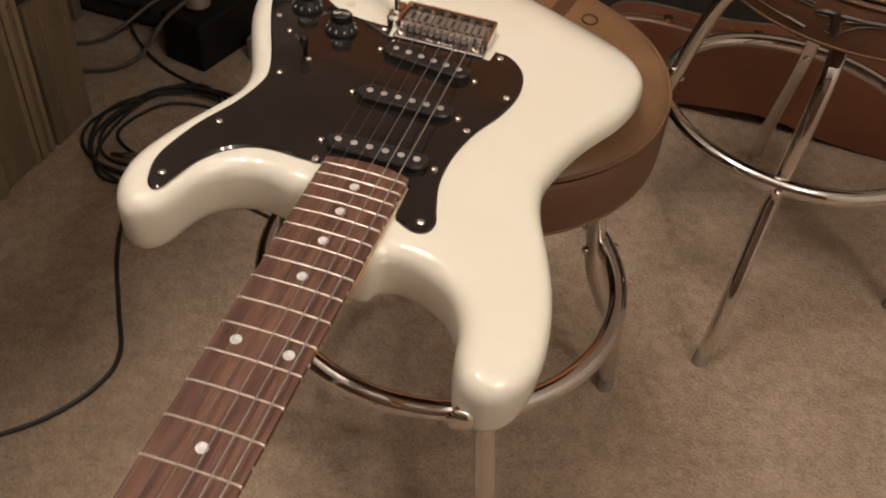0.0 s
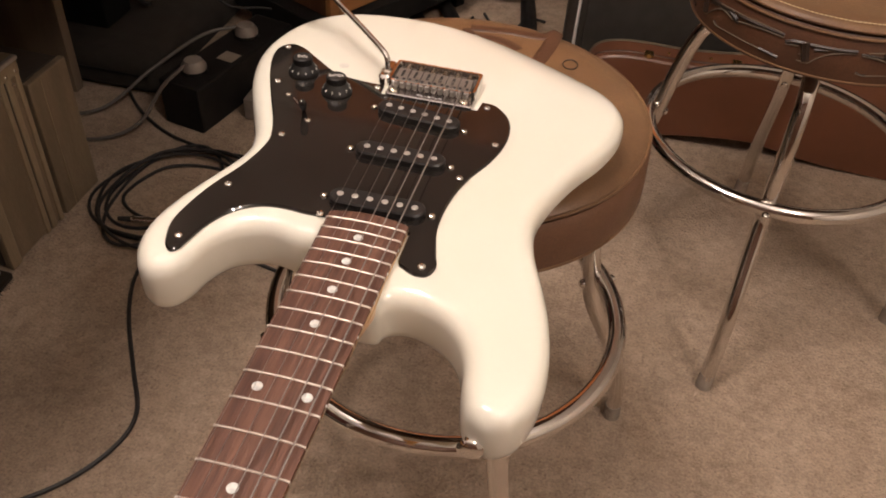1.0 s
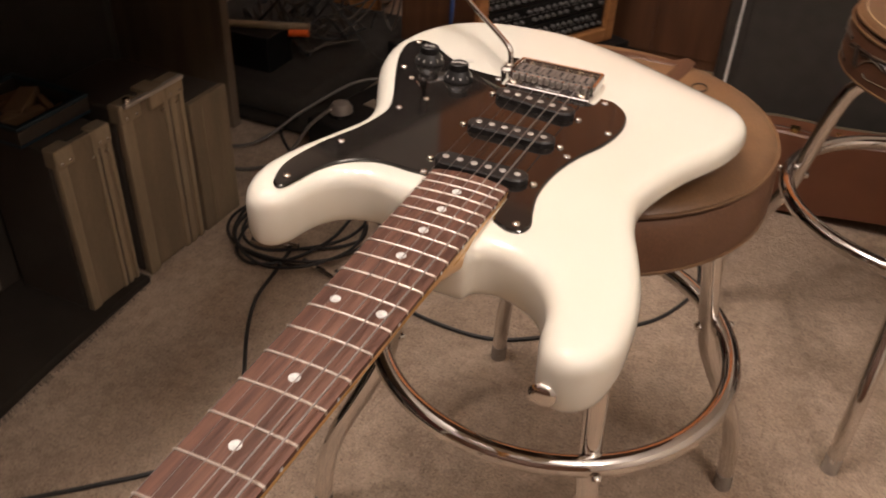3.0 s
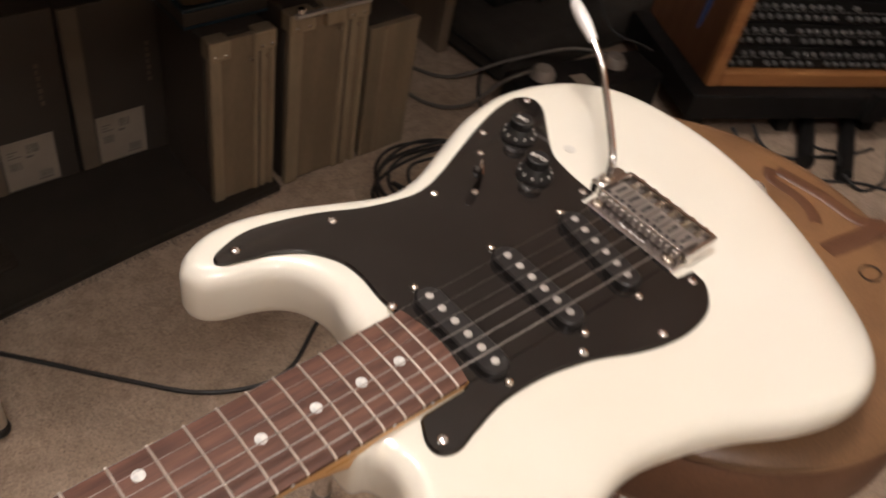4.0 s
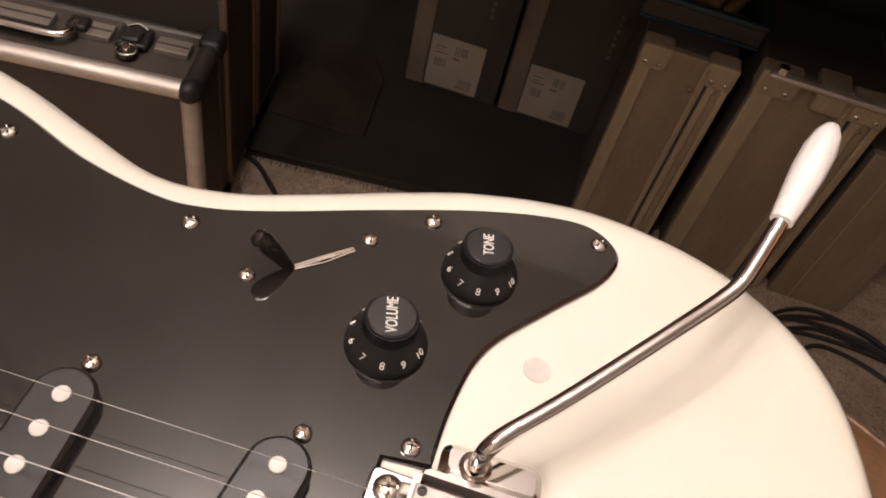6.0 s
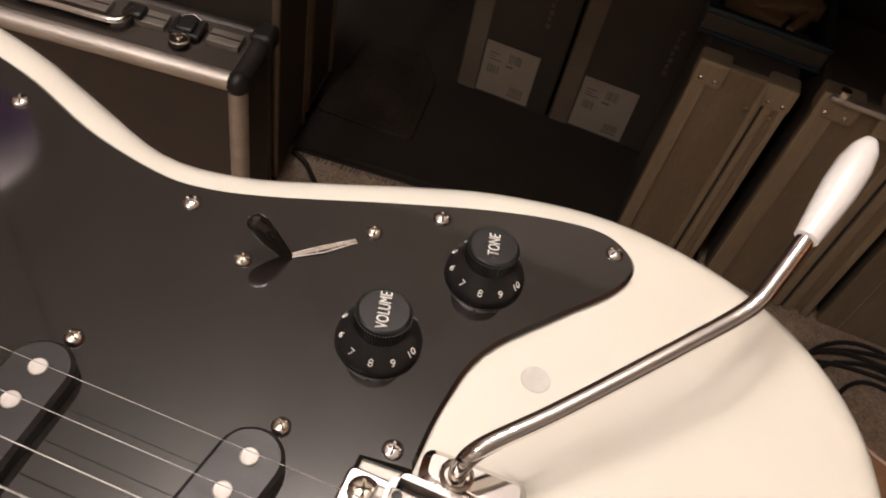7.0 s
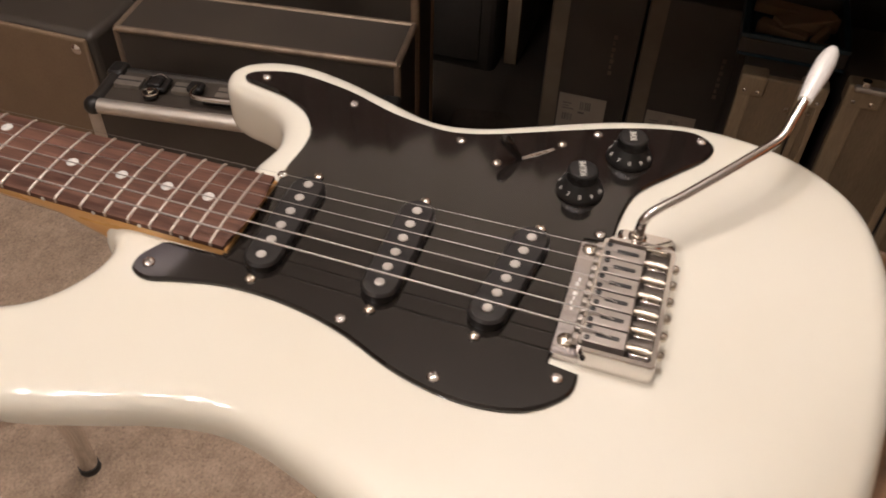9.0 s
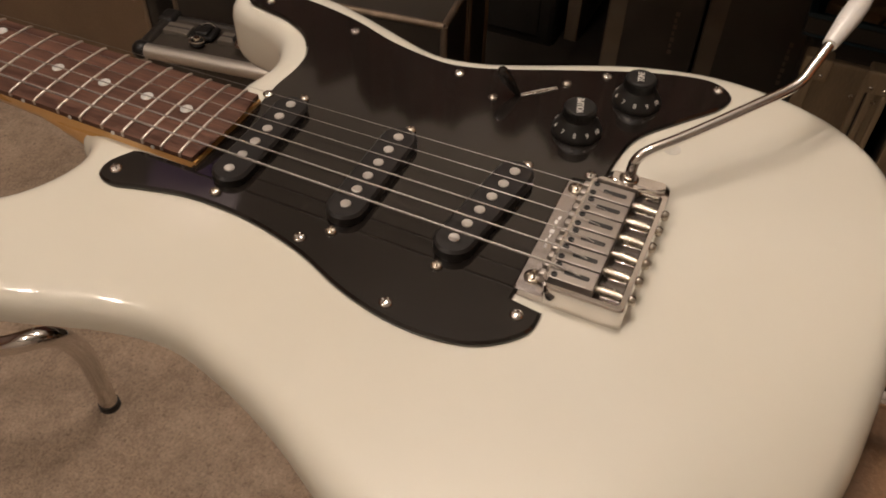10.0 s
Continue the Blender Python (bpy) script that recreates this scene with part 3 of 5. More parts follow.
SCREW_SMALL = screw_mesh(0.0027, 0.0017, NICKEL)
BRIDGE_SCREW = screw_mesh(0.0042, 0.0022, NICKEL)


def selector_switch(parent):
    s = part("selector_switch", plate([Vector(p) for p in ((-0.1095, -0.0392), (-0.1087, -0.0384), (-0.0925, -0.0552), (-0.0933, -0.0560))], GUARD - 0.001, GUARD + 0.0003), NICKEL, parent, "bare metal switch slot")
    bm = tube([(-0.0938, -0.0548, GUARD), (-0.0928, -0.0570, GUARD + 0.0035), (-0.0918, -0.0605, GUARD + 0.0085), (-0.0910, -0.0635, GUARD + 0.0130), (-0.0905, -0.0652, GUARD + 0.0152), (-0.0903, -0.0660, GUARD + 0.0161)], [0.0014, 0.0021, 0.0030, 0.0034, 0.0026, 0.0008], 14)
    part("switch_tip", bm, BLACK_GLOSS, s, "black plastic switch tip")
    for q in (-1, 1):
        part("slot_lip", tube([(-0.1090 - 0.0005 * q, -0.0388 - 0.0005 * q, GUARD + 0.0002), (-0.1010 - 0.0009 * q, -0.0467 - 0.0009 * q, GUARD + 0.0003), (-0.0930 - 0.0004 * q, -0.0556 - 0.0004 * q, GUARD + 0.0002)], 0.00035, 6), CHROME, s)
    for x, y in ((-0.086, -0.0665), (-0.115, -0.0352)):
        piece("switch_screw", SCREW_SMALL, pose(x, y, GUARD, 0, 0, 20), s)


def rounded(points, r):
    """A closed 2D outline with its corners rounded to r."""
    out, n = [], len(points)
    for i in range(n):
        a, b, c = Vector(points[i - 1]), Vector(points[i]), Vector(points[(i + 1) % n])
        p, q = b + (a - b).normalized() * r, b + (c - b).normalized() * r
        for k in range(6):
            t = k / 5
            out.append(p * (1 - t) ** 2 + b * 2 * t * (1 - t) + q * t ** 2)
    return out


def bridge(parent):
    z = GUARD
    mm = lambda rows: [Vector((x / 1000, y / 1000)) for x, y in rows]  # noqa: E731
    base = rounded(mm([(-39, -9), (36, -8.5), (36, 5.5), (-39, 5.5)]), 0.0025)
    b = part("bridge", plate(base, TOP - 0.0005, z + 0.0022, 0.0008), SATIN_CHROME, parent, "worn chrome six-saddle tremolo bridge")
    # The floor's steel is darkened to carry the shade inside the tray.
    part("saddle_tray", box((-0.0375, 0.0060, TOP - 0.0005), (0.0330, 0.0360, z + 0.0020), 0.0004), SHADED_STEEL, b, "steel tray floor, shade put into its colour")
    # one bent rim round three sides of the tray
    outer = rounded(mm([(-40.5, 4.0), (36.5, 4.0), (36.5, 38.2), (-40.5, 38.2)]), 0.0034)
    inner = rounded(mm([(-37.4, 3.0), (33.4, 3.0), (33.4, 35.0), (-37.4, 35.0)]), 0.0020)
    bm = bmesh.new()
    rows = []
    for loop, h in ((outer, TOP - 0.0005), (outer, z + 0.0078), (inset(outer, 0.0007), z + 0.0087), (inset(inner, -0.0005), z + 0.0087), (inner, z + 0.0080), (inner, TOP)):
        rows.append([bm.verts.new((q.x, q.y, h)) for q in loop])
    n = len(outer)
    for lo, hi in zip(rows, rows[1:]):
        for i in range(n):
            j = (i + 1) % n
            if not (outer[i].y < 0.0052 and outer[j].y < 0.0052 and abs(outer[i].x) < 0.0362):
                bm.faces.new((lo[i], lo[j], hi[j], hi[i]))
    part("tray_rim", bm, CHROME, b, "bent chrome rim round the saddles", 50)
    wing = rounded(mm([(-40, 8.5), (-50.5, 7.5), (-51.5, 36.5), (-40, 37.8)]), 0.0042)
    arm_socket = part("arm_socket", plate(wing, TOP - 0.0005, z + 0.0074, 0.0022), CHROME, b, "rounded chrome arm socket")
    part("socket_bushing", lathe([(0.0046, 0.0), (0.0046, 0.0010), (0.0040, 0.0016), (0.0033, 0.0012), (0.0033, 0.0)], 24, pose(-0.0448, 0.0178, z + 0.0072), closed=True), NICKEL, arm_socket)
    for k in range(6):
        x = (k - 2.5) * 0.01105 - 0.0020
        sd = bmesh.new()
        box((x - 0.00515, 0.0036, z + 0.0022), (x + 0.00515, 0.0236, z + 0.0092), 0.0005, sd, seg=2)
        box((x - 0.0047, -0.0002, z + 0.0030), (x - 0.0008, 0.0040, z + 0.0086), 0.0010, sd)
        box((x + 0.0008, -0.0002, z + 0.0030), (x + 0.0047, 0.0040, z + 0.0086), 0.0010, sd)
        s = part("saddle", sd, SADDLE, b, "dull steel string saddle")
        slot = rounded([Vector((x - 0.0012, 0.0098)), Vector((x + 0.0012, 0.0098)), Vector((x + 0.0012, 0.0206)), Vector((x - 0.0012, 0.0206))], 0.0009)
        part("saddle_slot", plate(slot, z + 0.0088, z + 0.00935), RUBBER, s)
        for q in (-0.0031, 0.0031):
            part("height_screw", lathe([(0.0, 0.0002), (0.0008, 0.0002), (0.0009, 0.0006), (0.0014, 0.0006), (0.0014, -0.001), (0.0, -0.001)], 12, pose(x + q, 0.0058 + 0.0006 * (k % 2), z + 0.0091)), RUBBER, s)
        scr = part("intonation_screw", tube([(x, 0.0232, z + 0.0056), (x, 0.0395, z + 0.0056)], 0.0014, 10), NICKEL, s)
        part("screw_head", lathe([(0.0, 0.0022), (0.0018, 0.0019), (0.0025, 0.0006), (0.0025, -0.0004), (0.0, -0.0004)], 14, pose(x, 0.0386, z + 0.0056, -90, 0, 0)), NICKEL, scr)
        coil = [(x + 0.0021 * math.cos(a), 0.0242 + 0.00095 * a / 6.283, z + 0.0056 + 0.0021 * math.sin(a)) for a in [0.7 * i for i in range(90)]]
        part("spring", tube(coil, 0.0003, 5), NICKEL, s)
        part("string_block", box((x - 0.0034, 0.0262, z + 0.0016), (x + 0.0026, 0.0345, z + 0.0046), 0.0004), CHROME, b)
    for x, y in ((-0.0332, -0.0030), (0.0278, -0.0022)):
        piece("bridge_screw", BRIDGE_SCREW, pose(x, y, z + 0.0022, 0, 0, 15), b)
    for k in range(7):
        part("maker_mark", box((-0.0125 + 0.0032 * k, -0.0046 - 0.0007 * (k % 2), z + 0.0021), (-0.0101 + 0.0032 * k, -0.0034 - 0.0005 * (k % 3), z + 0.00235)), WHITE_PLASTIC, b)


def tremolo_arm(parent):
    z = GUARD
    pts = spline([(-0.0448, 0.0178, z + 0.006), (-0.0448, 0.0180, z + 0.0135), (-0.0458, 0.0190, z + 0.0190), (-0.0500, 0.0228, z + 0.0222), (-0.062, 0.0340, z + 0.0248), (-0.077, 0.0470, z + 0.0280), (-0.0930, 0.0605, z + 0.0315), (-0.1065, 0.0718, z + 0.0345), (-0.1135, 0.0768, z + 0.0372), (-0.1205, 0.0795, z + 0.0410), (-0.1340, 0.0840, z + 0.0482)], 6)
    arm = part("tremolo_arm", tube(pts, 0.0026, 14), CHROME, parent, "bent chrome tremolo arm")
    a = Vector((-0.1325, 0.0836, z + 0.0474))
    d = Vector((-0.1690, 0.0942, z + 0.0612)) - a
    prof = [(0.0, 0.0026), (0.02, 0.0036), (0.25, 0.0046), (0.5, 0.0054), (0.72, 0.0053), (0.88, 0.0042), (0.97, 0.0024), (1.0, 0.0006)]
    part("arm_tip", tube([a + d * k for k, _ in prof], [r for _, r in prof], 16), WHITE_PLASTIC, arm, "white plastic arm tip")


def strings(parent):
    for k, r in enumerate((0.00012, 0.00015, 0.00021, 0.00034, 0.00046, 0.00058)):
        x0, x1 = (k - 2.5) * 0.0106 - 0.0014, (k - 2.5) * 0.0070
        za = GUARD + 0.0112
        pts = [(x0, 0.0190, GUARD + 0.0080), (x0, 0.0130, GUARD + 0.0100), (x0, 0.0060, za - 0.0004), (x0, 0.0020, za)]
        pts += [(x0 + (x1 - x0) * q, -SCALE * q, za + (BOARD + 0.0030 - za) * q) for q in (0.25, 0.5, 0.75, 1.0)]
        pts += [(x1 * 0.9, -0.70 - 0.02 * k, BOARD + 0.001)]
        part("string", tube(pts, r, 8), WOUND if k > 2 else STEEL, parent, "wound steel string" if k > 2 else "plain steel string")


def strap_button(parent, x, y, z, turn):
    prof = [(0.0, -0.006), (0.0042, -0.006), (0.0042, 0.0012), (0.0070, 0.0020), (0.0084, 0.0032), (0.0078, 0.0046), (0.0056, 0.0060), (0.0026, 0.0067), (0.0, 0.0068)]
    part("strap_button", lathe(prof, 24, pose(x, y, z, 90, 0, turn)), CHROME, parent, "chrome strap button")


def electric_guitar():
    g = thing("electric_guitar", (0.0, 0.0, BACK), "cream electric guitar with black pickguard lying on a leather stool", "guitar")
    guitar_body(g)
    guard = part("pickguard", plate(guard_loop(), TOP, GUARD, 0.0012), BLACK_GLOSS, g, "glossy black plastic pickguard", 25)
    for k, (x, y) in enumerate(((-0.118, -0.225), (-0.1105, -0.163), (-0.0985, -0.0915), (-0.1315, -0.0175), (-0.1455, 0.0405), (-0.048, -0.0005), (0.0482, -0.0018), (0.0652, -0.0528), (0.0482, -0.1040), (0.0462, -0.2062), (-0.0362, -0.1742))):
        piece("guard_screw", SCREW, pose(x, y, GUARD, 0, 0, 37 * k), guard)
    guitar_neck(g)
    pickup(g, -0.0003, -0.1545, 0.4, 0.0050, 0.0110)
    pickup(g, -0.0010, -0.0932, 0.0, 0.0055)
    pickup(g, -0.0018, -0.0364, -8.6, 0.0060)
    knob(g, -0.0785, -0.0178, "VOLUME", 195)
    knob(g, -0.1160, 0.0030, "TONE", 193)
    selector_switch(g)
    bridge(g)
    tremolo_arm(g)
    strings(g)
    strap_button(g, 0.1055, -0.3120, 0.6010, 4)
    strap_button(g, 0.006, 0.1475, 0.6090, 180)
    part("filler_plug", lathe([(0.0, 0.0003), (0.0044, 0.0003), (0.0048, -0.0004), (0.0, -0.0004)], 28, pose(-0.0882, 0.0295, TOP)), PLUG, g, "small filled hole in the lacquer")


electric_guitar()


# ---------- the stools ----------
def bar_stool(at, seat_top, first_leg, label, tall, tooled):
    t = thing("bar_stool", (at[0], at[1], 0.0), label, "stool", "bar stools")
    X = Matrix.Translation((at[0], at[1], 0))
    zt, zb, R = seat_top, seat_top - tall, 0.180
    seat = part("seat", lathe([(0.0, zt), (0.10, zt), (0.150, zt - 0.001), (0.168, zt - 0.003), (R - 0.003, zt - 0.0065), (R + 0.0005, zt - 0.0105), (R - 0.001, zt - 0.0135), (R - 0.012, zt - 0.0145), (0.0, zt - 0.0145)], 96, X), LEATHER, t, "worn tan leather seat top")
    skirt = part("skirt", lathe([(R - 0.010, zt - 0.0150), (R - 0.001, zt - 0.0160), (R + 0.003, zt - 0.022), (R + 0.005, zb + 0.012), (R + 0.003, zb), (R - 0.02, zb), (0.05, zb + 0.001), (0.05, zt - 0.0150)], 96, X, closed=True), LEATHER_DARK if tooled else LEATHER_SHADED, t, "brown tooled leather skirt" if tooled else "plain tan leather skirt, shade put into its colour")
    def band(r, z):
        return [(at[0] + r * math.cos(a), at[1] + r * math.sin(a), z) for a in [2 * math.pi * k / 96 for k in range(96)]]

    if tooled:
        part("rope_trim", tube(band(R + 0.0035, zt - 0.0185), 0.0020, 8, closed=True), LEATHER, skirt, "tan cord trim")
    part("hem_trim", tube(band(R + 0.0035, zb + 0.003), 0.0016, 8, closed=True), LEATHER, skirt, "tan cord along the hem")
    part("lip_edge", tube(band(R + 0.0002, zt - 0.0100), 0.0018, 8, closed=True), LEATHER, seat)
    bm = bmesh.new()
    for k in range(190 if tooled else 0):
        a = 2 * math.pi * k / 190
        box((-0.0022, -0.00055, -0.0003), (0.0022, 0.00055, 0.0006), 0, bm, pose(at[0] + 0.1700 * math.cos(a), at[1] + 0.1700 * math.sin(a), zt - 0.0036, 0, 0, math.degrees(a) + 90))
    if tooled:
        tagged(part("stitching", bm, THREAD, seat, "pale stitching round the rim"), kind="stuff")

    def on_skirt(degrees, z, lift=0.0):
        r = R + 0.0042 + lift
        return (at[0] + r * math.cos(radians(degrees)), at[1] + r * math.sin(radians(degrees)), z)

    def figure(strokes, highlights):
        """Dark pressed strokes with a pale worn edge along some of them."""
        for pts, r in strokes:
            part("tooled_stroke", tube(spline([on_skirt(*p) for p in pts], 3), r, 6), TOOLING, skirt, "dark pressed leather stroke")
        for pts in highlights:
            part("worn_edge", tube(spline([on_skirt(*p, 0.0012) for p in pts], 3), 0.0008, 5), KRAFT, skirt)

    if tooled:
        for s in (0, 62, 124, 186, 248, 310):
            q = s - 147
            figure([([(q, .5385), (q + 4, .5375), (q + 8, .536)], .0016), ([(q + 8, .5385), (q + 12, .534)], .0030), ([(q + 12, .540), (q + 20, .5405), (q + 33, .5405)], .0022), ([(q + 11, .531), (q + 13, .531)], .0022)],
                   [[(q, .5370), (q + 6, .5350), (q + 10, .5310)], [(q + 13, .5330), (q + 22, .5375), (q + 33, .5380)], [(q + 2, .5415), (q + 14, .5435), (q + 32, .5430)]])
            figure([([(q, .5150), (q + 2, .5120), (q + 4, .5115)], .0012), ([(q + 25, .5120), (q + 33, .5100)], .0028)],
                   [[(q, .5135), (q + 3, .5110), (q + 8, .5125), (q + 18, .5130), (q + 26, .5120), (q + 33, .5070)]])
            w = q + 42
            figure([([(w - 8, .5330), (w - 5, .5370), (w - 1, .5380)], .0030), ([(w - 1, .5400), (w, .5300), (w + 1, .5170)], .0050), ([(w + 1, .5380), (w + 6, .5390), (w + 11, .5395), (w + 18, .5410)], .0026), ([(w + 3, .5330), (w + 8, .5370)], .0022)],
                   [[(w - 2, .5150), (w + 2, .5145), (w + 4, .5210), (w + 9, .5330), (w + 18, .5390)], [(w - 8, .5310), (w - 3, .5330)], [(w - 2, .5230), (w + 1, .5290)]])
    # branded marks on the seat, as plain shapes
    bm = bmesh.new()
    if tooled:
        for k, (x, y) in enumerate(((0.434, 0.533), (0.459, 0.520), (0.484, 0.507), (0.454, 0.578), (0.480, 0.565))):
            m = pose(x, y, zt + 0.0003, 0, 0, -27)
            w = 0.0085 if k % 2 else 0.0100
            for lo, hi in (((-w, -0.020), (-w + 0.0045, 0.020)), ((w - 0.0045, -0.020), (w, 0.020)), ((-w + 0.0045, 0.0155), (w - 0.0045, 0.020)), ((-w + 0.0045, -0.020), (w - 0.0045, -0.0155))):
                box((*lo, -0.0006), (*hi, 0.0006), 0, bm, m)
        part("seat_print", bm, GOLD, seat, "row of gold printed blocks")
    else:
        tube([(0.102 + 0.0075 * math.cos(q), 0.185 + 0.0100 * math.sin(q), zt) for q in [2 * math.pi * i / 24 for i in range(24)]], 0.0008, 6, bm, closed=True)
        part("brand_ring", bm, TOOLING, seat, "small dark branded ring")
        bm = bmesh.new()
        for pts, r in ((((-0.013, 0.230), (0.006, 0.233), (0.030, 0.236), (0.064, 0.236), (0.080, 0.252)), 0.0072), (((0.078, 0.247), (0.075, 0.216), (0.068, 0.176)), 0.0085), (((-0.016, 0.226), (-0.008, 0.214), (0.016, 0.214), (0.034, 0.208), (0.045, 0.198)), 0.0060)):
            path = spline([(x, y, zt - 0.0006) for x, y in pts], 6)
            tube(path, r, 10, bm)
        for v in bm.verts:
            v.co.z = zt - 0.0006 + (v.co.z - zt + 0.0006) * 0.16
        part("brand_mark", bm, LEATHER_DARK, seat, "dark branded band")
    # frame: four bowed legs and a foot ring
    zr = 0.300
    for k in range(4):
        a = radians(first_leg + 90 * k)
        c, s = math.cos(a), math.sin(a)
        prof = [(0.030, zb - 0.018), (0.085, zb - 0.018), (0.125, zb - 0.026), (0.149, zb - 0.046), (0.162, zb - 0.075), (0.176, 0.362), (0.186, 0.305), (0.196, 0.262), (0.222, 0.205), (0.250, 0.148), (0.267, 0.092), (0.275, 0.020)]
        leg = part("leg", tube(spline([(at[0] + r * c, at[1] + r * s, z) for r, z in prof], 6), 0.0115, 16), CHROME, t, "bowed chrome tube leg")
        part("foot_cap", tube([(at[0] + r * c, at[1] + r * s, z) for r, z in ((0.2738, 0.028), (0.2753, 0.012), (0.2758, 0.0))], [0.0119, 0.0121, 0.0126], 16), SMOKE, leg, "greyish plastic foot cap")
        for r, turn in ((0.1765, -90), (0.2135, 90)):
            part("bolt", lathe([(0.0, 0.0055), (0.0035, 0.005), (0.0058, 0.002), (0.0058, 0.0), (0.0, 0.0)], 14, pose(at[0] + r * c, at[1] + r * s, zr - 0.004, 0, turn, math.degrees(a))), CHROME, leg)
    part("foot_ring", tube([(at[0] + 0.2005 * math.cos(a), at[1] + 0.2005 * math.sin(a), zr) for a in [2 * math.pi * k / 80 for k in range(80)]], 0.0115, 16, closed=True), CHROME, t, "chrome foot ring")
    part("hub", lathe([(0.0, zb), (0.085, zb), (0.085, zb - 0.006), (0.045, zb - 0.010), (0.045, zb - 0.034), (0.0, zb - 0.034)], 32, X), PANEL_BLACK, t, "black swivel plate")


STOOL_A, STOOL_B = (0.012, 0.088), (0.420, 0.598)
bar_stool(STOOL_A, 0.584, 30, "chrome bar stool with worn tan leather seat under the guitar", 0.068, False)
bar_stool(STOOL_B, 0.576, -97, "empty chrome bar stool with tan leather seat and gold printed blocks", 0.080, True)


# ---------- along the west side: cases and boxes ----------
def rug():
    bm = plate([Vector(p) for p in ((-0.700, -0.345), (-0.735, -0.03), (-0.752, 0.225), (-1.50, 0.26), (-1.50, -0.70), (-0.85, -0.70), (-0.80, -0.345))], 0.0, 0.014, 0.003)
    rug_thing = thing("rug", (-1.1, -0.2, 0.0), "thin black rubber-backed mat with a brown pile panel", "mat")
    part("backing", bm, MAT_BLACK, rug_thing)
    pile = plate(rounded([Vector(p) for p in ((-0.775, -0.345), (-0.783, -0.200), (-0.915, -0.212), (-0.975, -0.250), (-0.960, -0.345))], 0.012), 0.0142, 0.0185, 0.002)
    part("pile_panel", pile, BROWN_PILE, rug_thing, "short dull brown pile")
    t = thing("mat_fringe", (-0.735, -0.03, 0.0), "short frayed threads along the black mat's edge", "fringe", kind="stuff")
    bm = bmesh.new()
    rnd = random.Random(4)
    for k in range(130):
        u = k / 130
        y = -0.34 + 0.56 * u
        x = -0.701 - 0.052 * u
        tube([(x, y, 0.006), (x + rnd.uniform(0.004, 0.011), y + rnd.uniform(-0.004, 0.004), 0.001)], 0.0006, 4, bm)
    part("threads", bm, BLACK_CARD, t)


rug()


def product_box(y0, y1, x, z1, label):
    """A tall black carton with a pale edge strip and a printed label."""
    t = thing("carton", ((x - 0.08), (y0 + y1) / 2, 0.014), label, "carton", "black cartons")
    part("carton_body", box((x - 0.17, y0, 0.014), (x, y1, z1), 0.003), BLACK_CARD, t)
    part("edge_strip", box((x - 0.002, y0 + 0.003, 0.016), (x + 0.0012, y0 + 0.029, z1 - 0.002)), KRAFT, t, "pale kraft-coloured edge strip")
    ly0, ly1, lz0, lz1 = y0 + 0.032, y0 + 0.113, 0.020, 0.111
    lab = part("label", box((x, ly0, lz0), (x + 0.0012, ly1, lz1)), PAPER, t, "off-white printed shipping label")
    rnd = random.Random(int(1000 * y1) + 77)
    xf = x + 0.0014
    bars = [(0.10, 0.30, 0.80, 0.82), (0.10, 0.24, 0.74, 0.755), (0.10, 0.36, 0.68, 0.70), (0.46, 0.60, 0.62, 0.66), (0.62, 0.92, 0.08, 0.11)]
    for a, b, c, d in bars:
        part("print_bar", box((x + 0.001, ly0 + a * 0.077, lz0 + c * 0.09), (xf, ly0 + b * 0.077, lz0 + d * 0.09)), INK, lab)
    for cx, cz, w, h in ((0.22, 0.50, 0.20, 0.16), (0.78, 0.20, 0.26, 0.14), (0.60, 0.80, 0.22, 0.18)):
        bm = bmesh.new()
        u = 0.0
        while u < w:
            s = rnd.choice((0.012, 0.02, 0.03))
            box((x + 0.001, ly0 + (cx - w / 2 + u) * 0.077, lz0 + (cz - h / 2) * 0.09), (xf, ly0 + (cx - w / 2 + u + s) * 0.077, lz0 + (cz + h / 2) * 0.09), 0, bm)
            u += s + rnd.choice((0.015, 0.022))
        tagged(part("barcode", bm, INK, lab), kind="stuff")
    bm = bmesh.new()
    for k in range(7):
        z = z1 - 0.09 - 0.011 * k
        box((x, y1 - 0.040, z), (x + 0.0008, y1 - 0.034 - 0.002 * (k % 2), z + 0.007), 0, bm)
    tagged(part("small_print", bm, KRAFT, t), kind="stuff")


product_box(-0.188, -0.043, -0.938, 0.318, "tall black carton with pale strip and white shipping label")
product_box(-0.039, 0.128, -0.938, 0.312, "black carton with pale strip beside the aluminium cases")


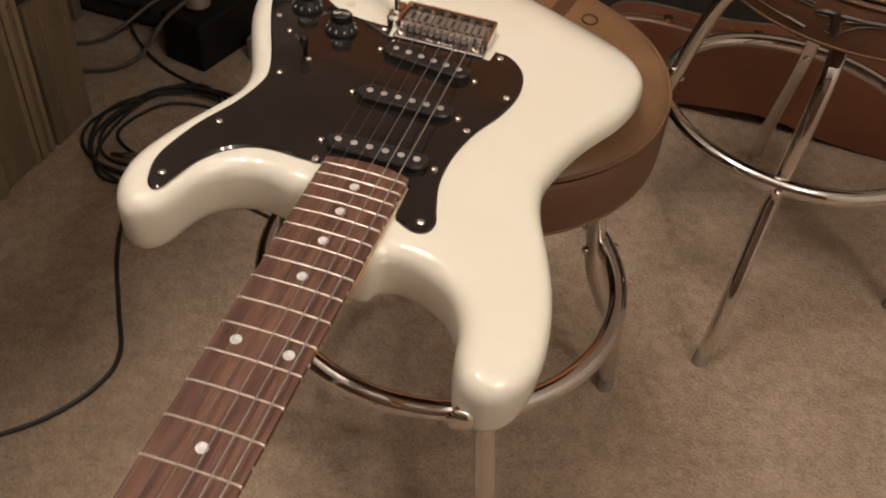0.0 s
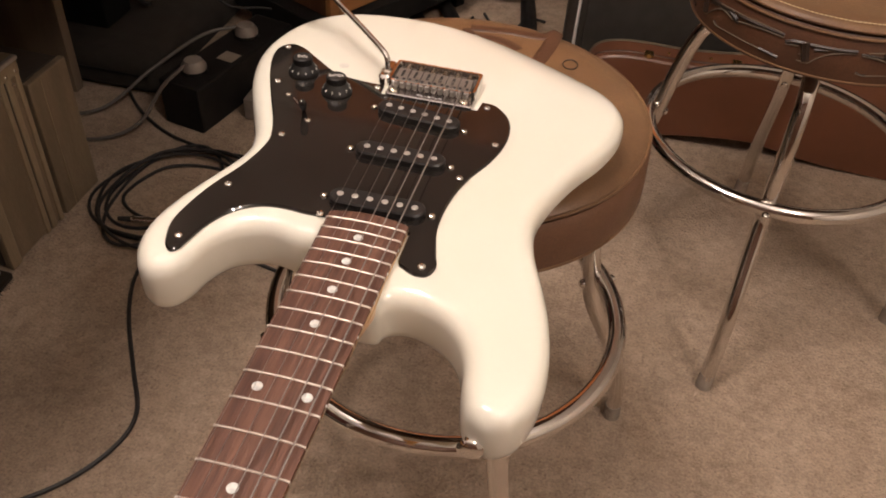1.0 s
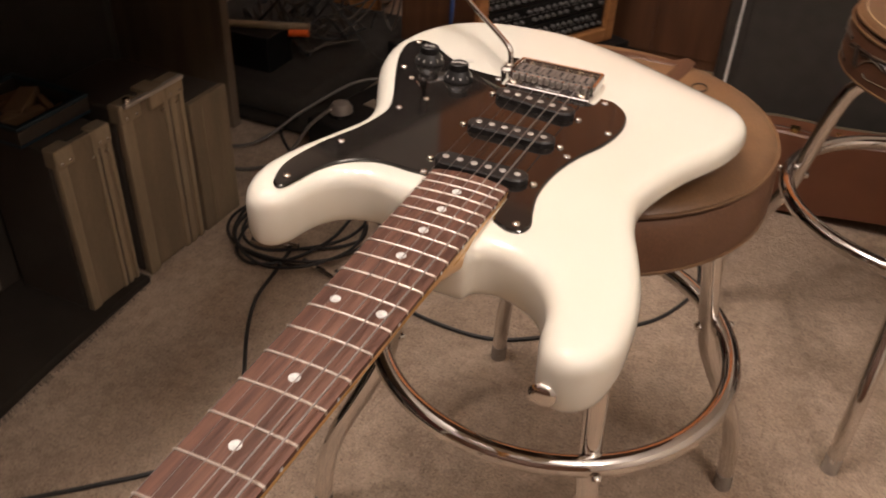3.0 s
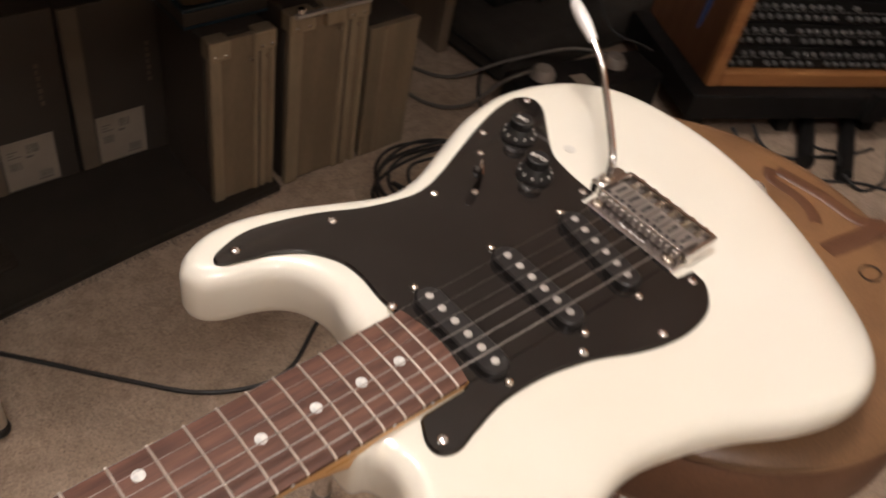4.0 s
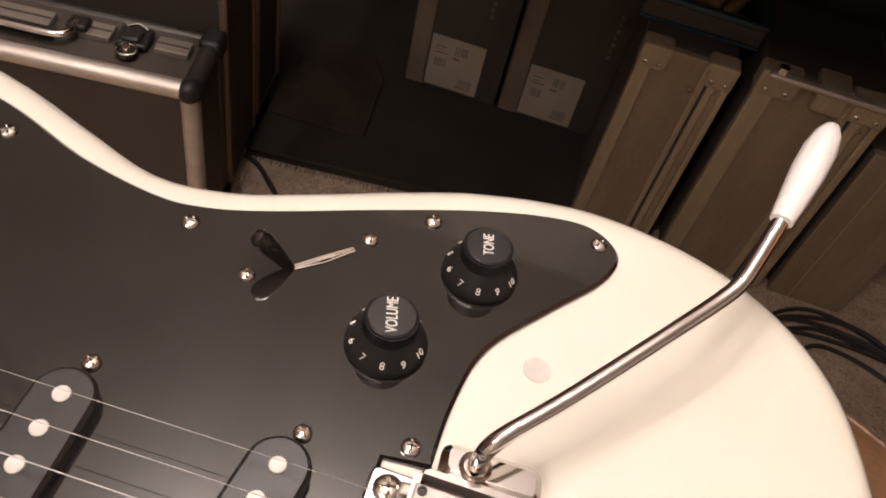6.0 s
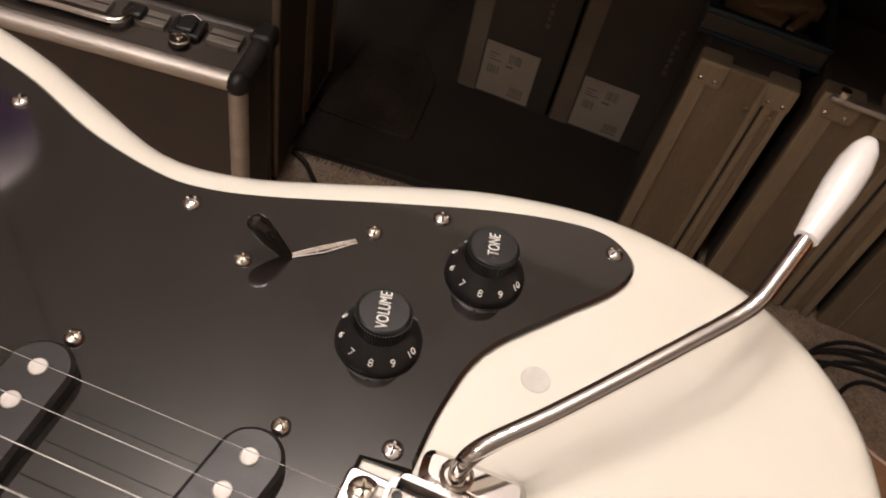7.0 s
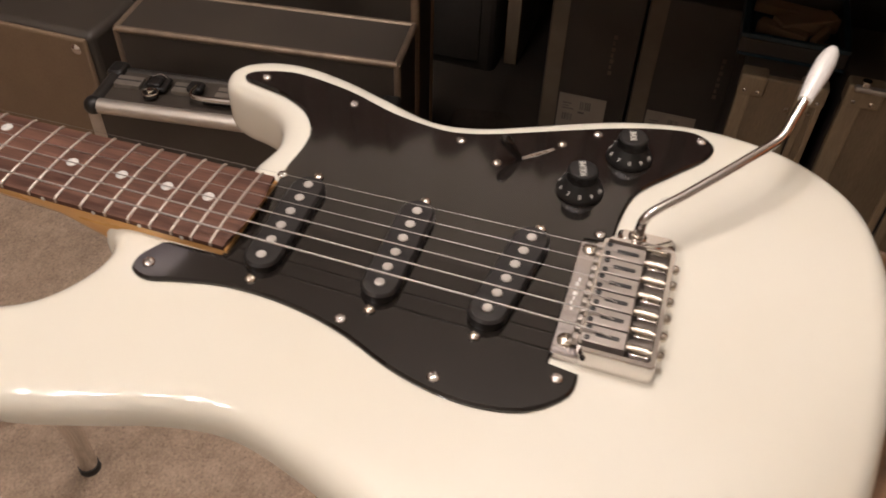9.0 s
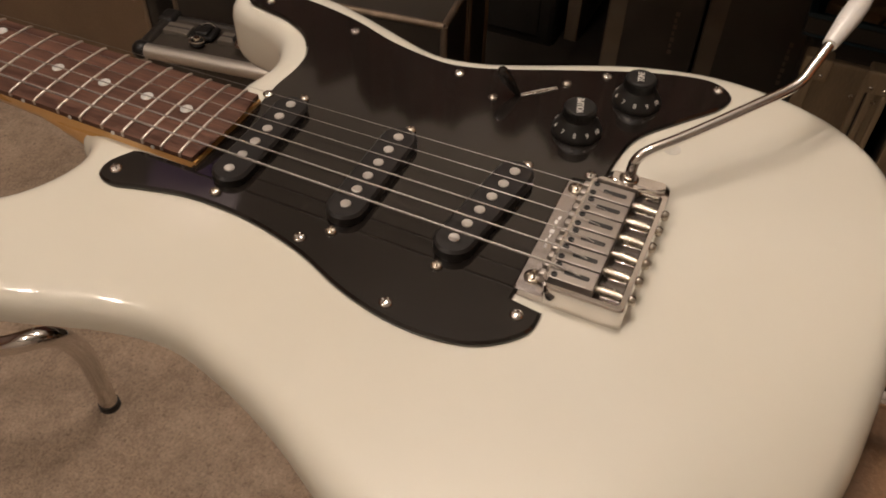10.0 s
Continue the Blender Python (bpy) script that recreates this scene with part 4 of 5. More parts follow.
def aluminium_case(y0, y1, x, z1, label, latch):
    """A ribbed aluminium equipment case standing on its end."""
    t = thing("aluminium_case", (x - 0.08, (y0 + y1) / 2, 0.0), label, "case", "aluminium cases")
    d = 0.16
    part("shell", box((x - d, y0, 0.006), (x - 0.012, y1, z1 - 0.001), 0.006), BLACK_CARD, t, "black covered shell")
    part("front_panel", box((x - 0.0115, y0, 0.006), (x, y1, z1), 0.004), ALU_PANEL, t)
    w = y1 - y0
    for a, b in ((0.0, 0.17), (0.66, 0.745), (0.765, 0.86), (0.92, 1.0)):
        part("edge_profile", box((x - 0.004, y0 + a * w + 0.0005, 0.004), (x + 0.0035, y0 + b * w - 0.0005, z1 + 0.001), 0.0022), ALU, t)
    part("seam", box((x - 0.002, y0 + 0.746 * w, 0.006), (x + 0.0012, y0 + 0.764 * w, z1)), RUBBER, t)
    for a, b in ((0.0, 0.30), (0.70, 1.0)):
        cap = part("corner_cap", box((x - 0.022, y0 + a * w - 0.001, z1 - 0.030), (x + 0.0052, y0 + b * w + 0.001, z1 + 0.003), 0.004), ALU, t)
        for q in (0.25, 0.75):
            part("rivet", lathe([(0.0, 0.0016), (0.002, 0.0012), (0.003, 0.0), (0.0, 0.0)], 10, pose(x + 0.0052, y0 + (a + (b - a) * q) * w, z1 - 0.021, 0, 90, 0)), NICKEL, cap)
    for a in (0.62, 0.86):
        part("hinge_stud", lathe([(0.0, 0.003), (0.0025, 0.0022), (0.0035, 0.0), (0.0, 0.0)], 12, pose(x + 0.0035, y0 + a * w, z1 - 0.040, 0, 90, 0)), NICKEL, t)
    if latch:
        la = part("latch", box((x - 0.03, y0 + 0.42 * w, z1 - 0.028), (x + 0.009, y0 + 0.66 * w, z1 + 0.006), 0.003), ALU, t, "pale metal latch plate")
        part("latch_bar", box((x + 0.002, y0 + 0.04 * w, z1 - 0.003), (x + 0.012, y0 + 0.98 * w, z1 + 0.005), 0.003), ALU_BRIGHT, la)
        part("latch_knob", lathe([(0.0, 0.010), (0.006, 0.009), (0.007, 0.0), (0.0, 0.0)], 16, pose(x + 0.004, y0 + 0.12 * w, z1 + 0.003)), CHROME, la)
    for k in (0.15, 0.85):
        part("foot", lathe([(0.0, 0.0), (0.008, 0.0), (0.008, 0.007), (0.0, 0.007)], 12, pose(x - 0.03, y0 + k * w, 0.0)), RUBBER, t)


aluminium_case(0.107, 0.218, -0.768, 0.312, "ribbed aluminium equipment case with riveted corner caps", False)
aluminium_case(0.237, 0.386, -0.760, 0.330, "worn aluminium case with a latch on its top edge", True)


def plain_case():
    t = thing("utility_case", (-0.88, 0.45, 0.0), "plain grey-tan slab-sided case beside the aluminium cases", "case")
    part("case_shell", box((-1.01, 0.399, 0.0), (-0.774, 0.503, 0.266), 0.004), BLACK_CARD, t, "black covered shell")
    part("front_panel", box((-0.7735, 0.399, 0.0), (-0.760, 0.503, 0.268), 0.003), ALU_PANEL, t)
    part("seam", box((-0.762, 0.428, 0.004), (-0.7588, 0.4295, 0.262)), ALU, t)


plain_case()


def crate():
    t = thing("crate", (-0.90, 0.175, 0.3125), "shallow dark blue crate of cardboard pieces on a case", "crate")
    x0, x1, y0, y1, z = -0.975, -0.815, 0.095, 0.235, 0.3125
    part("crate_floor", box((x0, y0, z), (x1, y1, z + 0.004)), BLUE, t)
    for lo, hi in (((x1 - 0.007, y0), (x1, y1)), ((x0, y0), (x0 + 0.007, y1)), ((x0 + 0.007, y0), (x1 - 0.007, y0 + 0.007)), ((x0 + 0.007, y1 - 0.007), (x1 - 0.007, y1))):
        w = part("crate_wall", box((*lo, z + 0.004), (*hi, z + 0.026), 0.002), BLACK_CARD, t, "black crate wall")
        part("rim", box((lo[0] - 0.001, lo[1] - 0.001, z + 0.0262), (hi[0] + 0.001, hi[1] + 0.001, z + 0.033), 0.002), BLUE, w, "dark blue rim")
    for k, (x, y, w, d, turn) in enumerate(((-0.84, 0.165, 0.012, 0.10, 8), (-0.87, 0.15, 0.020, 0.07, -20), (-0.90, 0.18, 0.030, 0.09, 30), (-0.94, 0.16, 0.026, 0.10, -8), (-0.87, 0.20, 0.010, 0.05, 65))):
        part("card_piece", box((-w / 2, -d / 2, 0), (w / 2, d / 2, 0.014 + 0.004 * (k % 3)), 0.002, None, pose(x, y, z + 0.005, 0, 0, turn)), CARDBOARD, t, "tan cardboard piece")


crate()


def flight_case(x0, x1, y0, y1, z1, label, hardware, body_mat=BLACK_CARD, edge=ALU_BRIGHT, r=0.0105):
    """A black panelled case with rounded metal edges, standing upright; with hardware its lid side carries latches and a handle."""
    t = thing("flight_case", ((x0 + x1) / 2, (y0 + y1) / 2, 0.0), label, "case", "flight cases")
    e = r * 0.55
    part("panel", box((x0 + e, y0 + e, 0.004), (x1 - e, y1 - e, z1 - e), 0.004), body_mat, t)
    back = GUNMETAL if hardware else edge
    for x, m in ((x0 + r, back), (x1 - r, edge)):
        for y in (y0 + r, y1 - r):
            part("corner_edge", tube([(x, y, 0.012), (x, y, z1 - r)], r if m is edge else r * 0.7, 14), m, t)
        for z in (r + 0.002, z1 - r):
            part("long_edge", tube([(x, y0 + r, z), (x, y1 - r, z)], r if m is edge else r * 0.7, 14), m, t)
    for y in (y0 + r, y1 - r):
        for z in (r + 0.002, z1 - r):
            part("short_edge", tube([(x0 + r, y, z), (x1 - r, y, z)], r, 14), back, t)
    if not hardware:
        return t
    ball = to_mesh("corner_ball", lathe([(0.0, 0.0135), (0.0068, 0.0117), (0.0117, 0.0068), (0.0135, 0.0), (0.0117, -0.0068), (0.0068, -0.0117), (0.0, -0.0135)], 18), BLACK_SATIN)
    for y in (y0 + r, y1 - r):
        for z in (r + 0.0035, z1 - r):
            piece("corner_ball", ball, pose(x1 - r, y, z), t)
            part("corner_guard", box((x0 - 0.001, y - 0.0125, z - 0.0125), (x0 + 0.030, y + 0.0125, z + 0.0125), 0.006, seg=3), BLACK_SATIN, t, "black moulded corner guard")
    xm = (x0 + x1) / 2 - 0.008
    L = y1 - y0
    yc = (y0 + y1) / 2
    # the joint of lid and base: pale rail pieces between the fittings, with a dark groove along them
    for a, b in ((0.055, 0.145), (0.255, 0.335), (0.405, 0.595), (0.665, 0.745), (0.855, 0.940)):
        rail = part("lid_rail", box((xm - 0.011, y0 + a * L, z1 - 0.006), (xm + 0.011, y0 + b * L, z1 + 0.0015), 0.0012), RAIL_GREY, t, "pale brushed rail")
        part("groove", box((xm - 0.0012, y0 + a * L + 0.001, z1 + 0.0012), (xm + 0.0012, y0 + b * L - 0.001, z1 + 0.0019)), RUBBER, rail)
    for q in (0.20, 0.80):
        y = y0 + q * L
        lt = part("latch", box((xm - 0.014, y - 0.017, z1 - 0.002), (xm + 0.016, y + 0.017, z1 + 0.005), 0.003, seg=3), BLACK_SATIN, t, "black latch with chrome lock")
        part("latch_hook", tube(spline([(xm - 0.010, y - 0.011, z1 + 0.005), (xm - 0.014, y, z1 + 0.007), (xm - 0.010, y + 0.011, z1 + 0.005)], 5), 0.0016, 8), CHROME, lt)
        part("latch_lever", box((xm - 0.006, y - 0.010, z1 + 0.0045), (xm + 0.014, y + 0.010, z1 + 0.0095), 0.0035, seg=3), BLACK_SATIN, lt)
        part("lock_plate", lathe([(0.0, 0.004), (0.0075, 0.004), (0.010, 0.002), (0.0105, 0.0), (0.0, 0.0)], 20, pose(xm + 0.024, y, z1 - 0.001)), BLACK_SATIN, lt)
        part("lock_ring", tube([(xm + 0.024 + 0.0088 * math.cos(a), y + 0.0105 * math.sin(a), z1 + 0.0036) for a in [2 * math.pi * k / 20 for k in range(20)]], 0.0013, 8, closed=True), NICKEL, lt)
        part("lock_barrel", lathe([(0.0, 0.007), (0.0042, 0.0068), (0.005, 0.0), (0.0, 0.0)], 16, pose(xm + 0.024, y, z1 + 0.002)), NICKEL, lt)
    h = part("handle", tube(spline([(xm + 0.002, yc - 0.066, z1 + 0.006), (xm + 0.020, yc - 0.066, z1 + 0.008), (xm + 0.029, yc - 0.054, z1 + 0.008), (xm + 0.029, yc, z1 + 0.008), (xm + 0.029, yc + 0.054, z1 + 0.008), (xm + 0.020, yc + 0.066, z1 + 0.008), (xm + 0.002, yc + 0.066, z1 + 0.006)], 6), 0.0040, 12), CHROME, t, "chrome carrying handle folded flat")
    part("name_plate", box((xm + 0.0125, yc - 0.050, z1 - 0.003), (xm + 0.0265, yc + 0.050, z1 + 0.0012), 0.001), BLACK_SATIN, h)
    bm = bmesh.new()
    for k in range(9):
        box((xm + 0.0165, yc - 0.030 + 0.007 * k, z1 + 0.0010), (xm + 0.0220, yc - 0.0255 + 0.007 * k, z1 + 0.0016), 0, bm)
    part("maker_mark", bm, GREY_PLASTIC, h)
    for s in (-1, 1):
        part("handle_mount", box((xm - 0.008, yc + s * 0.068 - 0.011, z1 + 0.0005), (xm + 0.012, yc + s * 0.068 + 0.011, z1 + 0.0095), 0.0035, seg=3), BLACK_SATIN, h)
    return t


PIVOT = pose(-0.537, -0.313, 0.0)


def swung(t, degrees):
    """Turns a thing about the front corner of the row of cases."""
    t.matrix_basis = pose(0.016, 0, 0) @ PIVOT @ pose(0, 0, 0, 0, 0, degrees) @ PIVOT.inverted() @ t.matrix_basis


swung(flight_case(-0.640, -0.537, -0.728, -0.313, 0.264, "black flight case with silver edges, latches and a chrome handle", True), 8)
swung(flight_case(-0.765, -0.650, -0.735, -0.318, 0.308, "taller black case with dull silver edges behind the flight case", False, BLACK_CARD, DULL_EDGE, 0.0050), 7)
swung(flight_case(-0.890, -0.780, -0.880, -0.325, 0.345, "brown-edged black case at the back of the row", False, BLACK_CARD, PANEL_TAN, 0.0070), 6)
flight_case(-1.30, -1.00, -1.75, -1.04, 0.16, "low black case with silver edges lying beyond the row", False, BLACK_CARD, ALU)


def leaning_case():
    t = thing("tan_fronted_case", (-0.64, -1.15, 0.0), "black case with a plain tan front beyond the flight cases", "case")
    part("case_shell", box((-0.72, -1.50, 0.0), (-0.597, -0.800, 0.272), 0.012, seg=3), BLACK_CARD, t)
    part("front_panel", box((-0.5965, -1.49, 0.004), (-0.588, -0.806, 0.268), 0.004), PANEL_TAN, t, "plain tan front panel")
    part("corner_fitting", lathe([(0.0, 0.004), (0.006, 0.003), (0.009, 0.0), (0.0, 0.0)], 14, pose(-0.588, -0.825, 0.250, 0, 90, 0)), CHROME, t)


leaning_case()


def tube_stand():
    t = thing("tube_stand", (-0.05, -0.64, 0.0), "low arched chrome tube stand with dark rubber feet", "stand")
    part("arch", tube(spline([(-0.108, -0.546, 0.008), (-0.105, -0.541, 0.050), (-0.096, -0.528, 0.120), (-0.078, -0.518, 0.180), (-0.058, -0.520, 0.210), (-0.036, -0.550, 0.205), (-0.020, -0.640, 0.160), (-0.008, -0.720, 0.070), (-0.004, -0.745, 0.010)], 6), 0.0115, 16), CHROME, t)
    for x, y in ((-0.108, -0.546), (-0.004, -0.746)):
        part("foot", lathe([(0.0, 0.0), (0.0130, 0.0), (0.0126, 0.010), (0.0, 0.012)], 16, pose(x, y, 0.0)), RUBBER, t)


tube_stand()


def pouch_and_box():
    bm = lathe([(0.0, 0.040), (0.030, 0.038), (0.058, 0.026), (0.070, 0.006), (0.071, 0.0), (0.066, 0.0), (0.0, 0.002)], 36, pose(-0.800, -0.475, 0.345))
    solid("round_pouch", bm, BLACK_SATIN, "soft black round pouch lying on a case", "pouch")
    t = thing("tape_box", (-0.800, -0.400, 0.345), "small clear plastic box with a tan insert on a case", "box")
    part("insert", box((-0.835, -0.398, 0.345), (-0.775, -0.342, 0.359), 0.002), CARDBOARD, t)
    part("lid", box((-0.838, -0.401, 0.3595), (-0.772, -0.339, 0.383), 0.003), CLEAR, t, "clear plastic lid")


pouch_and_box()


def speaker(name, lo, hi, label, front):
    t = thing(name, ((lo[0] + hi[0]) / 2, (lo[1] + hi[1]) / 2, lo[2]), label, "loudspeaker")
    part("cabinet", box(lo, hi, 0.012), TOLEX, t)
    if front == "x":
        part("grille", box((hi[0] - 0.002, lo[1] + 0.03, lo[2] + 0.03), (hi[0] + 0.004, hi[1] - 0.03, hi[2] - 0.03), 0.003), GRILLE, t)
    else:
        part("grille", box((lo[0] + 0.03, lo[1] - 0.004, lo[2] + 0.03), (hi[0] - 0.03, lo[1] + 0.002, hi[2] - 0.03), 0.003), GRILLE, t)
    return t


speaker("loudspeaker", (-1.48, -0.92, 0.0), (-1.10, -0.315, 0.70), "large black floor loudspeaker behind the cases", "x")
speaker("loudspeaker", (-1.48, -0.20, 0.014), (-1.12, 0.62, 0.70), "large black floor loudspeaker behind the cartons", "x")


def desk():
    t = thing("desk", (-0.94, 0.245, 0.0), "dark brown wooden desk, its unseen top added to shade the cases", "desk")
    # Unseen top, added to keep the lamps off the cases and cartons.
    part("shading_desktop", box((-1.50, -0.31, 0.710), (-0.405, 0.80, 0.740), 0.004), WALNUT, t)
    for y, x1 in ((-0.305, -1.14), (0.770, -0.97)):
        part("end_panel", box((-1.49, y, 0.0), (x1, y + 0.026, 0.7095), 0.002), WALNUT, t)
    part("rail", box((-1.48, -0.275, 0.60), (-1.455, 0.765, 0.7095), 0.002), WALNUT, t)
    A = pose(-0.765, 0.90, 0.92, 0, 0, -16.1)
    m = thing("monitor_speaker", (-0.87, 1.32, 0.92), "large black studio speaker on a stand beside the desk", "loudspeaker", turn=-16.1)
    part("cabinet", box((-0.50, 0.0, 0.0), (0.0, 0.76, 0.45), 0.02, None, A), MATTE_BLACK, m)
    part("grille", box((-0.47, -0.006, 0.035), (-0.03, 0.001, 0.415), 0.003, None, A), MATTE_BLACK, m)
    at = pose(-0.87, 1.525, 0.0)
    st = thing("speaker_stand", (-0.87, 1.525, 0.0), "black steel stand under the studio speaker", "stand")
    part("base_plate", lathe([(0.0, 0.010), (0.066, 0.010), (0.070, 0.006), (0.070, 0.0), (0.0, 0.0)], 32, at), PANEL_BLACK, st)
    part("pole", lathe([(0.0, 0.907), (0.022, 0.907), (0.022, 0.0102), (0.0, 0.0102)], 20, at), PANEL_BLACK, st)
    part("top_plate", lathe([(0.0, 0.9198), (0.110, 0.9198), (0.110, 0.9075), (0.0, 0.9075)], 32, at), PANEL_BLACK, st)
    b = thing("equipment_bag", (-1.06, 1.13, 0.0), "low black padded equipment bag under the cables", "bag")
    part("bag_body", box((-1.36, 0.802, 0.0), (-0.79, 1.430, 0.092), 0.03, seg=4), GRILLE, b)
    part("zip", tube([(-1.34, 0.801, 0.05), (-0.81, 0.801, 0.05)], 0.003, 6), PANEL_BLACK, b)


desk()


def drape():
    bm = bmesh.new()
    rows, cols = 14, 200
    grid = []
    for i in range(rows + 1):
        line = []
        for k in range(cols + 1):
            y = -2.3 + 4.0 * k / cols
            top = 1.90 + 0.05 * math.sin(y * 9.0) * math.sin(y * 3.1 + 1) + 0.02 * math.sin(y * 31)
            z = 0.02 + (top - 0.02) * i / rows
            x = -1.60 + 0.030 * math.sin(y * 42 + 0.6 * math.sin(z * 3)) + 0.012 * math.sin(y * 97 + z)
            line.append(bm.verts.new((x, y, z)))
        grid.append(line)
    for i in range(rows):
        for k in range(cols):
            bm.faces.new((grid[i][k], grid[i][k + 1], grid[i + 1][k + 1], grid[i + 1][k]))
    bmesh.ops.solidify(bm, geom=list(bm.faces), thickness=0.004)
    solid("drape", bm, DRAPE, "dark red-brown gathered drape with an uneven top", "curtain")


drape()


# ---------- beyond the stools: amplifier, case, rack, cables ----------
def amplifier():
    t = thing("guitar_amplifier", (0.65, 1.30, 0.0), "black covered amplifier with pale piping behind a tan case", "amplifier")
    part("cabinet", box((0.030, 1.135, 0.0), (1.30, 1.46, 0.62), 0.012), TOLEX, t)
    part("grille", box((0.075, 1.130, 0.05), (1.26, 1.137, 0.56), 0.002), GRILLE, t, "black grille cloth")
    part("piping", tube([(0.058, 1.131, 0.04), (0.058, 1.131, 0.575), (1.275, 1.131, 0.575), (1.275, 1.131, 0.04)], 0.0042, 8), WHITE_PLASTIC, t, "pale piping round the grille")
    c = thing("side_cabinet", (-0.20, 1.80, 0.0), "dark brown wooden cabinet between the rack and the amplifier", "cabinet")
    part("carcass", box((-0.420, 1.68, 0.0), (0.022, 1.95, 0.78), 0.006), DARK_WOOD, c)
    for x in (-0.410, -0.196):
        part("door", box((x, 1.674, 0.03), (x + 0.208, 1.681, 0.75), 0.002), DARK_WOOD, c)


amplifier()


def instrument_case():
    """A tan case with a shaped outline, standing on its long side with its lid to the room."""
    t = thing("instrument_case", (0.62, 1.05, 0.0), "tan vinyl instrument case with brass latches standing on edge", "case")
    outline = spline([(0.10, 0.035, 0), (0.10, 0.165, 0), (0.16, 0.205, 0), (0.30, 0.208, 0), (0.42, 0.222, 0), (0.52, 0.250, 0), (0.66, 0.262, 0), (0.84, 0.240, 0), (0.95, 0.19, 0), (0.96, 0.07, 0), (0.88, 0.004, 0), (0.70, 0.0, 0), (0.58, 0.012, 0), (0.46, 0.034, 0), (0.34, 0.022, 0), (0.24, 0.006, 0), (0.14, 0.008, 0)], 6, True)
    outline = [Vector((p.x, p.y * 0.88, 0)) for p in outline]
    loop = [p.to_2d() for p in outline]
    def slab(y0, y1, grow, bevel):
        some = inset(loop, -grow) if grow else loop
        bm = plate(some, 0.0, y1 - y0, bevel)
        bm.transform(Matrix(((1, 0, 0, 0), (0, 0, -1, y1), (0, 1, 0, 0.001 + grow), (0, 0, 0, 1))))
        return bm
    part("bottom_shell", slab(1.021, 1.070, 0.0, 0.004), CASE_TAN, t)
    part("lid", slab(1.000, 1.019, 0.0, 0.004), CASE_TAN, t, "tan lid with a darker lower edge")
    part("valance", slab(1.0175, 1.0225, 0.0012, 0.001), LEATHER_DARK, t)
    part("edge_piping", slab(1.0675, 1.0715, 0.0016, 0.001), KRAFT, t, "pale piping along the back edge")
    for x, z in ((0.395, 0.1935), (0.62, 0.229), (0.22, 0.1825)):
        la = part("latch", box((x - 0.010, 1.010, z - 0.004), (x + 0.010, 1.034, z + 0.006), 0.003), BRASS, t, "brass case latch")
        part("latch_tongue", box((x - 0.005, 1.003, z + 0.001), (x + 0.005, 1.018, z + 0.010), 0.003), BRASS, la)
    for x, z in ((0.26, 0.1825), (0.30, 0.183), (0.345, 0.187), (0.455, 0.2035), (0.47, 0.206)):
        part("stud", lathe([(0.0, 0.004), (0.003, 0.003), (0.004, 0.0), (0.0, 0.0)], 10, pose(x, 1.040, z + 0.0005)), BRASS, t)


instrument_case()


